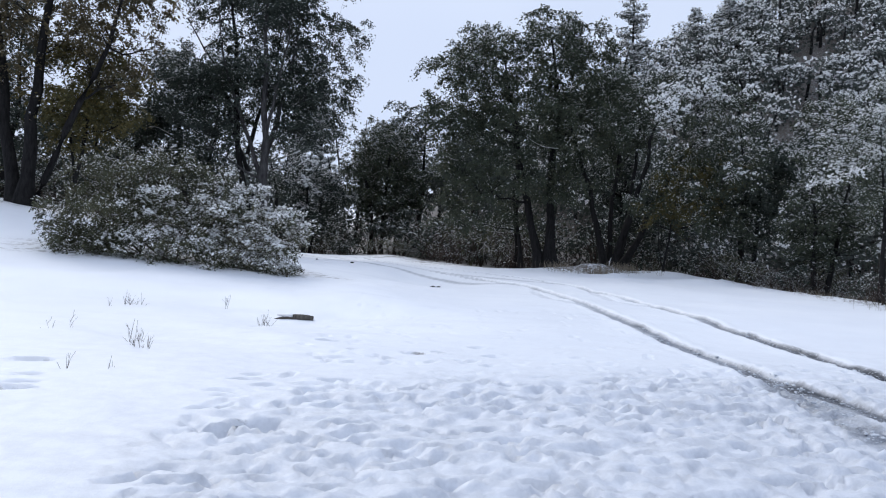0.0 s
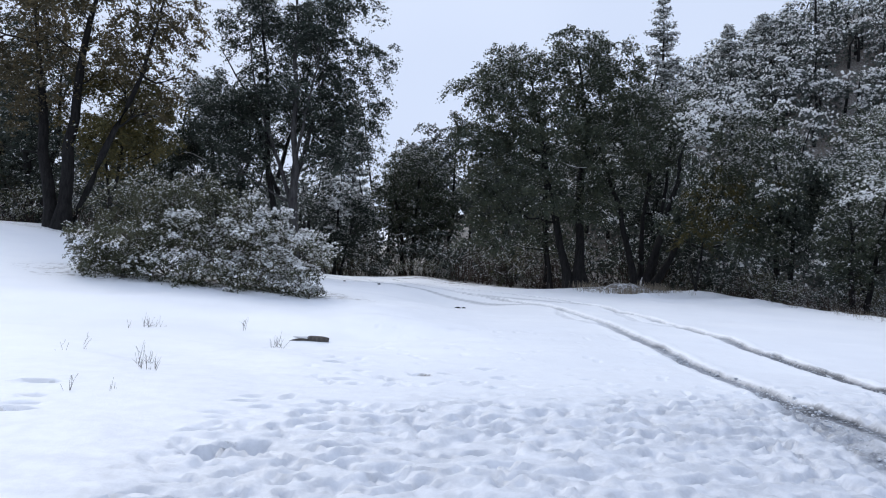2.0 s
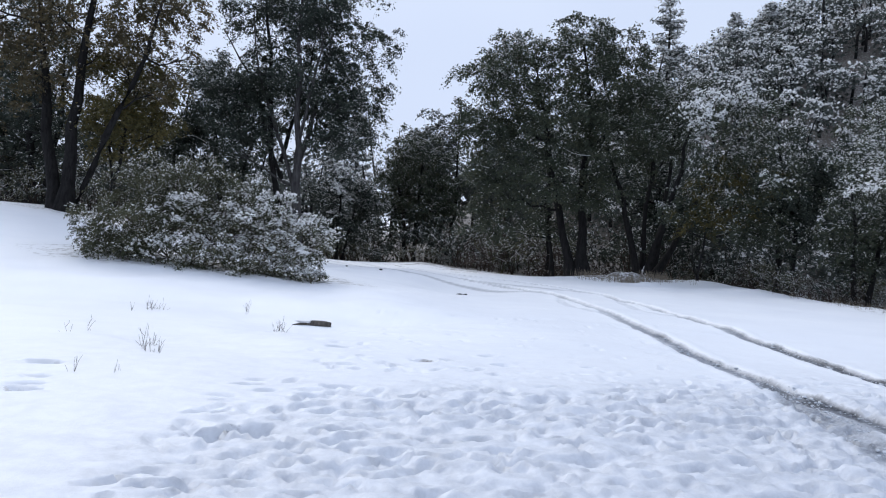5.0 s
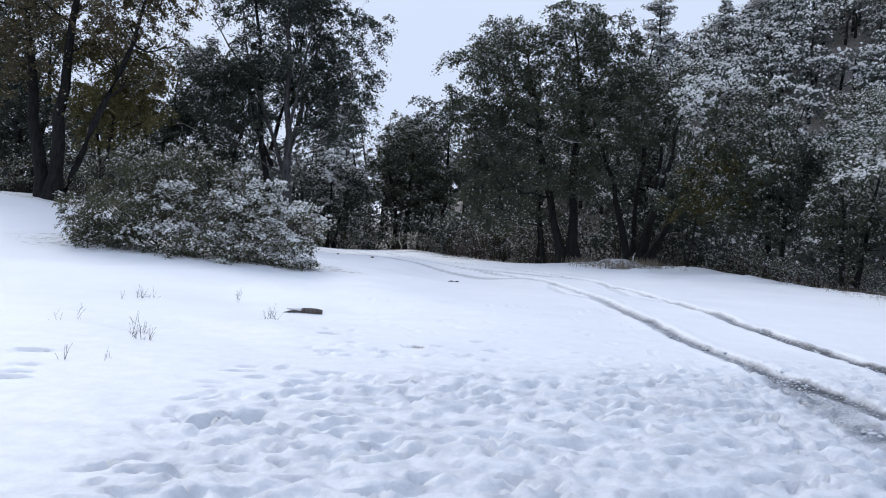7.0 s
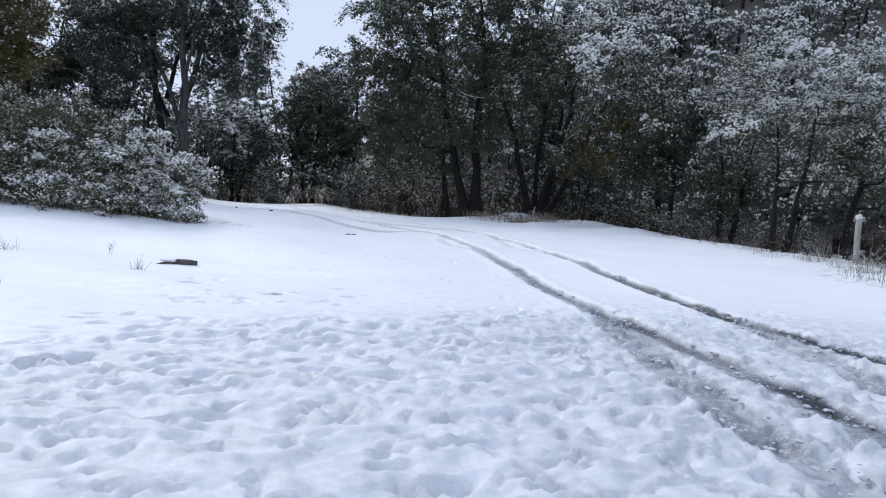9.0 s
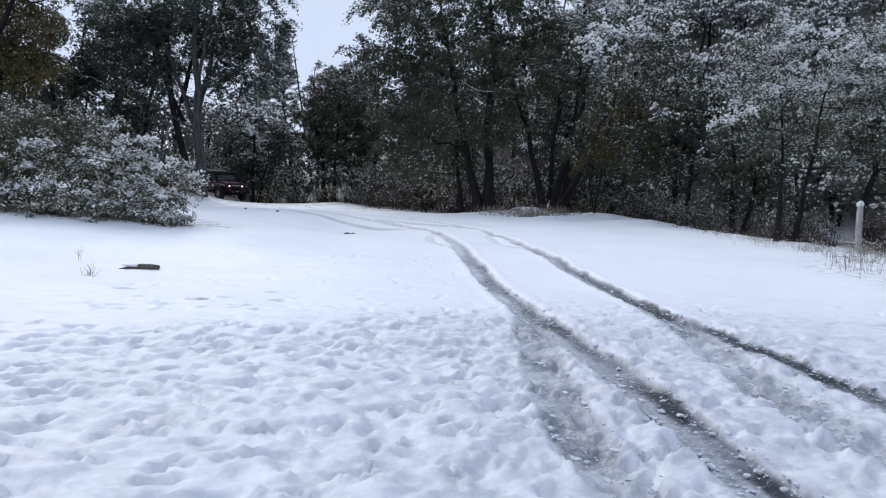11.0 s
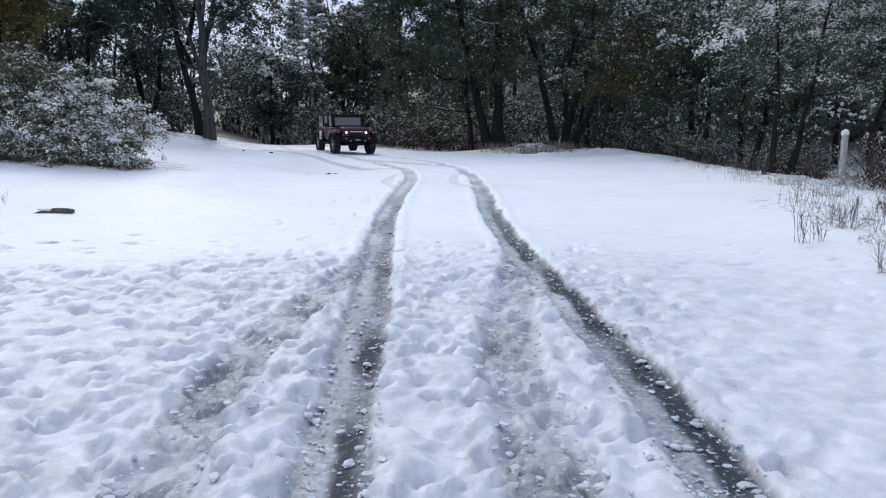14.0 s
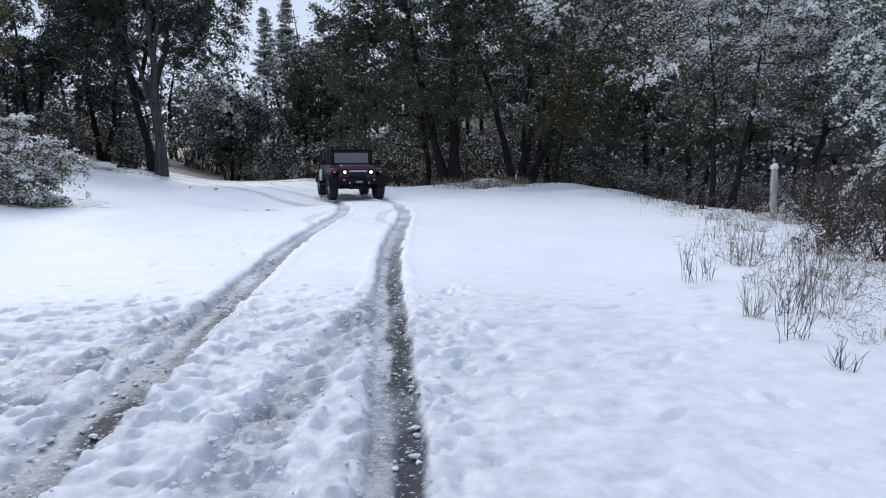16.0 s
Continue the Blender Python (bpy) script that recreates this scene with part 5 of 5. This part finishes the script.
def build_car():
    """Origin on the ground below the front axle; it faces +x."""
    car = thing("off_road_car", pose(0, 0, 0), "dark maroon off-road car with black hard top and headlights on", "car")
    body = part("body", box_bm(-3.75, -0.55, -0.79, 0.79, 0.62, 1.22, 0.06), PAINT, car, "dark maroon painted tub", True)
    part("hood", box_bm(-0.95, 0.62, -0.66, 0.66, 0.80, 1.24, 0.06, (0, -0.10, 0.07)), PAINT, car, "dark maroon bonnet", True)
    part("chassis", box_bm(-3.6, 0.6, -0.5, 0.5, 0.46, 0.66, 0.03), BLACK, car, "black underbody")
    roof = part("hard_top", box_bm(-3.72, -0.98, -0.72, 0.72, 1.80, 1.90, 0.04), BLACK, car, "black hard top", True)
    part("back_wall", box_bm(-3.74, -3.64, -0.72, 0.72, 1.2, 1.84, 0.02), BLACK, car)
    for s in (-1, 1):
        for x in (-3.70, -2.55, -1.62):
            part("pillar", box_bm(x, x + 0.13, s * 0.745 - 0.03, s * 0.745 + 0.03, 1.2, 1.84, 0.01), BLACK, car)
        for x0, x1 in ((-3.58, -2.54), (-2.44, -1.61), (-1.51, -0.92)):
            part("side_window", box_bm(x0, x1, s * 0.735 - 0.008, s * 0.735 + 0.008, 1.21, 1.81, 0.0), GLASS, car, "dark tinted side window")
        bm = box_bm(-0.98, -0.90, s * 0.735 - 0.03, s * 0.735 + 0.03, 1.2, 1.85, 0.01)
        for v in bm.verts:
            v.co.x += -0.22 * (v.co.z - 1.2) + 0.22
        part("windscreen_pillar", bm, BLACK, car)
        for x0, x1 in ((-2.48, -1.62), (-1.55, -0.70)):
            door = part("door", box_bm(x0, x1, s * 0.80 - 0.02, s * 0.80 + 0.02, 0.68, 1.20, 0.015), PAINT, car, "maroon side door")
            part("handle", box_bm(x0 + 0.06, x0 + 0.2, s * 0.835 - 0.012, s * 0.835 + 0.012, 1.06, 1.10, 0.008), BLACK, door)
        mirror = part("mirror", box_bm(-0.88, -0.78, s * 0.98 - 0.11, s * 0.98 + 0.11, 1.22, 1.42, 0.03), BLACK, car, "black door mirror")
        part("arm", box_bm(-0.86, -0.80, s * 0.85 - 0.06, s * 0.85 + 0.06, 1.22, 1.27, 0.01), BLACK, mirror)
        for cx in (0.0, -BASE):
            bm, ring = bmesh.new(), []
            for k in range(13):
                a = math.pi * (0.04 + 0.92 * k / 12)
                for r in (0.50, 0.58):
                    for yy in (0.66, 1.0):
                        ring.append(bm.verts.new((cx + 1.08 * r * math.cos(a), s * yy, 0.50 + r * math.sin(a) - (0.08 if yy > 0.9 else 0))))
            for k in range(12):
                a, b = ring[4 * k: 4 * k + 4], ring[4 * k + 4: 4 * k + 8]
                for i, j in ((0, 1), (1, 3), (3, 2), (2, 0)):
                    bm.faces.new((a[i], a[j], b[j], b[i]))
            bmesh.ops.recalc_face_normals(bm, faces=bm.faces)
            flare = part("wheel_flare", bm, BLACK, car, "black wheel flare")
            if cx < 0:
                bm = box_bm(-2.42, -2.26, s * 0.93 - 0.05, s * 0.93 + 0.05, 0.60, 1.02, 0.04)
                part("snow_patch", bm, FLAKE, flare, "small white patch at the front of the rear flare", True)
        part("front_wing", box_bm(-0.62, 0.52, s * 0.76 - 0.13, s * 0.76 + 0.13, 0.98, 1.11, 0.05), PAINT, car, "maroon front wing over the wheel", True)
        part("side_step", box_bm(-2.4, -0.6, s * 0.84 - 0.07, s * 0.84 + 0.07, 0.44, 0.52, 0.03), BLACK, car, "black side step")
        lamp = part("headlight", disc_bm(0.056, 0.60, s * 0.455, 1.00, 0.08), LAMP, car, "lit round headlight")
        part("bezel", disc_bm(0.115, 0.585, s * 0.455, 1.00, 0.06), BLACK, lamp)
        part("turn_signal", disc_bm(0.028, 0.56, s * 0.80, 1.0, 0.1), AMBER, car, "small amber signal lamp")
        part("fog_light", disc_bm(0.026, 0.845, s * 0.52, 0.74, 0.06), AMBER, car, "small warm fog light")
        part("hook", box_bm(0.82, 0.92, s * 0.33 - 0.03, s * 0.33 + 0.03, 0.60, 0.68, 0.015), RIM, car, "steel tow hook")
    bm = box_bm(-0.94, -0.91, -0.61, 0.61, 1.30, 1.72, 0.0)
    for v in bm.verts:
        v.co.x += -0.22 * (v.co.z - 1.2) + 0.22
    part("windscreen", bm, GLASS, car, "dark windscreen reflecting the sky")
    bm = box_bm(-0.99, -0.90, -0.74, 0.74, 1.72, 1.88, 0.015)
    for v in bm.verts:
        v.co.x += 0.085
    part("windscreen_frame", bm, BLACK, car)
    bm = box_bm(-0.99, -0.90, -0.74, 0.74, 1.20, 1.30, 0.015)
    for v in bm.verts:
        v.co.x += 0.20
    part("cowl", bm, BLACK, car, "black cowl below the windscreen")
    for s in (-1, 1):
        bm = box_bm(-0.955, -0.90, s * 0.675 - 0.065, s * 0.675 + 0.065, 1.28, 1.76, 0.01)
        for v in bm.verts:
            v.co.x += -0.22 * (v.co.z - 1.2) + 0.22
        part("screen_side", bm, BLACK, car)
    grille = part("grille", box_bm(0.50, 0.60, -0.62, 0.62, 0.76, 1.20, 0.03), PAINT, car, "upright maroon grille")
    for k in range(7):
        y = -0.27 + 0.09 * k
        part("slot", box_bm(0.597, 0.607, y - 0.025, y + 0.025, 0.84, 1.10, 0.004), TYRE, grille)
    part("light_bar", box_bm(0.63, 0.70, -0.30, 0.30, 1.01, 1.055, 0.012), CHROME, car, "bright light bar across the grille")
    bumper = part("bumper", box_bm(0.62, 0.86, -0.70, 0.70, 0.58, 0.78, 0.05), BLACK, car, "stubby black steel bumper", True)
    part("winch", box_bm(0.60, 0.84, -0.26, 0.26, 0.78, 0.90, 0.03), BLACK, bumper, "winch drum housing")
    part("fairlead", box_bm(0.86, 0.90, -0.12, 0.12, 0.64, 0.71, 0.02), RIM, bumper, "grey steel fairlead")
    part("skid_plate", box_bm(0.35, 0.75, -0.35, 0.35, 0.42, 0.56, 0.03), BLACK, car)
    rack = part("roof_rack", box_bm(-3.55, -1.10, -0.66, 0.66, 1.95, 1.985, 0.012), BLACK, car, "flat black roof rack")
    for x in (-3.3, -2.3, -1.3):
        for s in (-1, 1):
            part("foot", box_bm(x, x + 0.08, s * 0.62 - 0.03, s * 0.62 + 0.03, 1.88, 1.96, 0.005), BLACK, rack)
    part("axle", disc_bm(0.06, 0, 0, WHEEL_R, 1.4, "y"), BLACK, car)
    part("axle", disc_bm(0.06, -BASE, 0, WHEEL_R, 1.4, "y"), BLACK, car)
    part("spare_wheel", disc_bm(0.42, -3.9, 0, 1.05, 0.26), TYRE, car, "spare wheel on the tailgate")

    # the top is chopped low
    for ob in car.children_recursive:
        if ob.type == "MESH":
            for v in ob.data.vertices:
                v.co.z = min(v.co.z, 1.25 + 0.86 * (v.co.z - 1.25)) if v.co.z > 1.25 else v.co.z

    wheels = []
    for cx in (0.0, -BASE):
        for s in (-1, 1):
            wheel = new("wheel")
            wheel.parent = car
            tagged(wheel, "knobbly off-road wheel")
            wheel.matrix_basis = pose(cx, s * HALF, WHEEL_R)
            rows = [(0.26, -0.13), (0.36, -0.15), (0.43, -0.145), (WHEEL_R, -0.11), (WHEEL_R, 0.11), (0.43, 0.145), (0.36, 0.15), (0.26, 0.13)]
            n = 44
            v, q = [], []
            for k in range(n):
                a = 2 * math.pi * k / n
                for r, y in rows:
                    rr = r - (0.022 if r > 0.42 and k % 2 else 0)
                    v.append((rr * math.cos(a), y, rr * math.sin(a)))
            m = len(rows)
            for k in range(n):
                for i in range(m):
                    j, kk = (i + 1) % m, (k + 1) % n
                    q.append((k * m + i, kk * m + i, kk * m + j, k * m + j))
            part_np("tyre", (np.array(v), np.array(q)), TYRE, wheel)
            part("rim", disc_bm(0.255, 0, 0, 0, 0.2, "y", 24), TYRE, wheel)
            bm = bmesh.new()
            for k in range(6):
                spoke = bmesh.ops.create_cube(bm, size=1)["verts"]
                bmesh.ops.transform(bm, matrix=Matrix.Rotation(k * math.pi / 3, 4, "Y") @ Matrix.Translation((0.14, s * 0.105, 0)) @ Matrix.Diagonal((0.22, 0.03, 0.07, 1)), verts=spoke)
            part("spokes", bm, RIM, wheel, "grey alloy spokes")
            part("hub", disc_bm(0.06, 0, s * 0.11, 0, 0.06, "y", 14), CHROME, wheel)
            wheels.append((wheel, cx, s))
    return car, wheels


build_trees()
build_bush()
build_far_woods()
build_brush()
build_small()
CAR, WHEELS = build_car()

# Where the front axle is: seconds, x, y.
DRIVE = np.array([(0, -46, 83), (5, -41.5, 78.5), (7.0, -36, 73), (8.0, -31, 68), (9.2, -23.6, 60), (10.3, -17.3, 52.2), (11.3, -12.4, 46.5), (12.0, -9.75, 42.8), (12.5, -8.25, 39.9), (13, -7.05, 37.2),
                  (13.5, -5.9, 34.7), (14, -4.85, 32.4), (14.5, -3.92, 30.3), (15, -3.12, 28.5), (15.5, -2.3, 26.7), (16, -1.90, 25.4)])


def drive_at(t):
    """A smooth line through the rows of DRIVE."""
    T = DRIVE[:, 0]
    k = int(np.clip(np.searchsorted(T, t) - 1, 0, len(T) - 2))
    slope = np.gradient(DRIVE[:, 1:], T, axis=0)
    h = T[k + 1] - T[k]
    u = (t - T[k]) / h
    a, b = DRIVE[k, 1:], DRIVE[k + 1, 1:]
    return (2 * u**3 - 3 * u**2 + 1) * a + (u**3 - 2 * u**2 + u) * h * slope[k] + (3 * u**2 - 2 * u**3) * b + (u**3 - u**2) * h * slope[k + 1]


# How far it points to the east of south, in degrees.
AZ = np.array([(0, 45), (9, 43), (10.3, 41), (11.3, 38), (12, 34), (13, 28), (14, 22), (15, 18), (16, 14)])


def motions():
    times = np.arange(0, 241) / 15.0
    times = times[(times >= 4.9) | (np.arange(241) % 5 == 0)]
    front = np.array([drive_at(t) for t in times])
    travel = np.r_[0, np.cumsum(np.linalg.norm(np.diff(front, axis=0), axis=1))]
    rows, steer = [], []
    for n, t in enumerate(times):
        ahead = radians(-90 + np.interp(t, AZ[:, 0], AZ[:, 1]))
        rear = front[n] - BASE * np.array((math.cos(ahead), math.sin(ahead)))
        zf, zr = float(lie(*front[n])) - 0.02, float(lie(*rear)) - 0.02
        pitch = math.degrees(math.atan2(zf - zr, BASE))
        rows.append((t, pose(front[n][0], front[n][1], zf, 0, -pitch, math.degrees(ahead))))
        go = front[min(n + 1, len(times) - 1)] - front[max(n - 1, 0)]
        turn = (math.atan2(go[1], go[0]) - ahead + math.pi) % (2 * math.pi) - math.pi
        steer.append(float(np.clip(math.degrees(turn), -24, 24)))
    walk(CAR, rows)
    for wheel, cx, s in WHEELS:
        walk(wheel, [(t, pose(cx, s * HALF, WHEEL_R, 0, 0, steer[n] if cx == 0 else 0) @ pose(0, 0, 0, 0, math.degrees(travel[n] / WHEEL_R) % 360, 0)) for n, t in enumerate(times)])


motions()
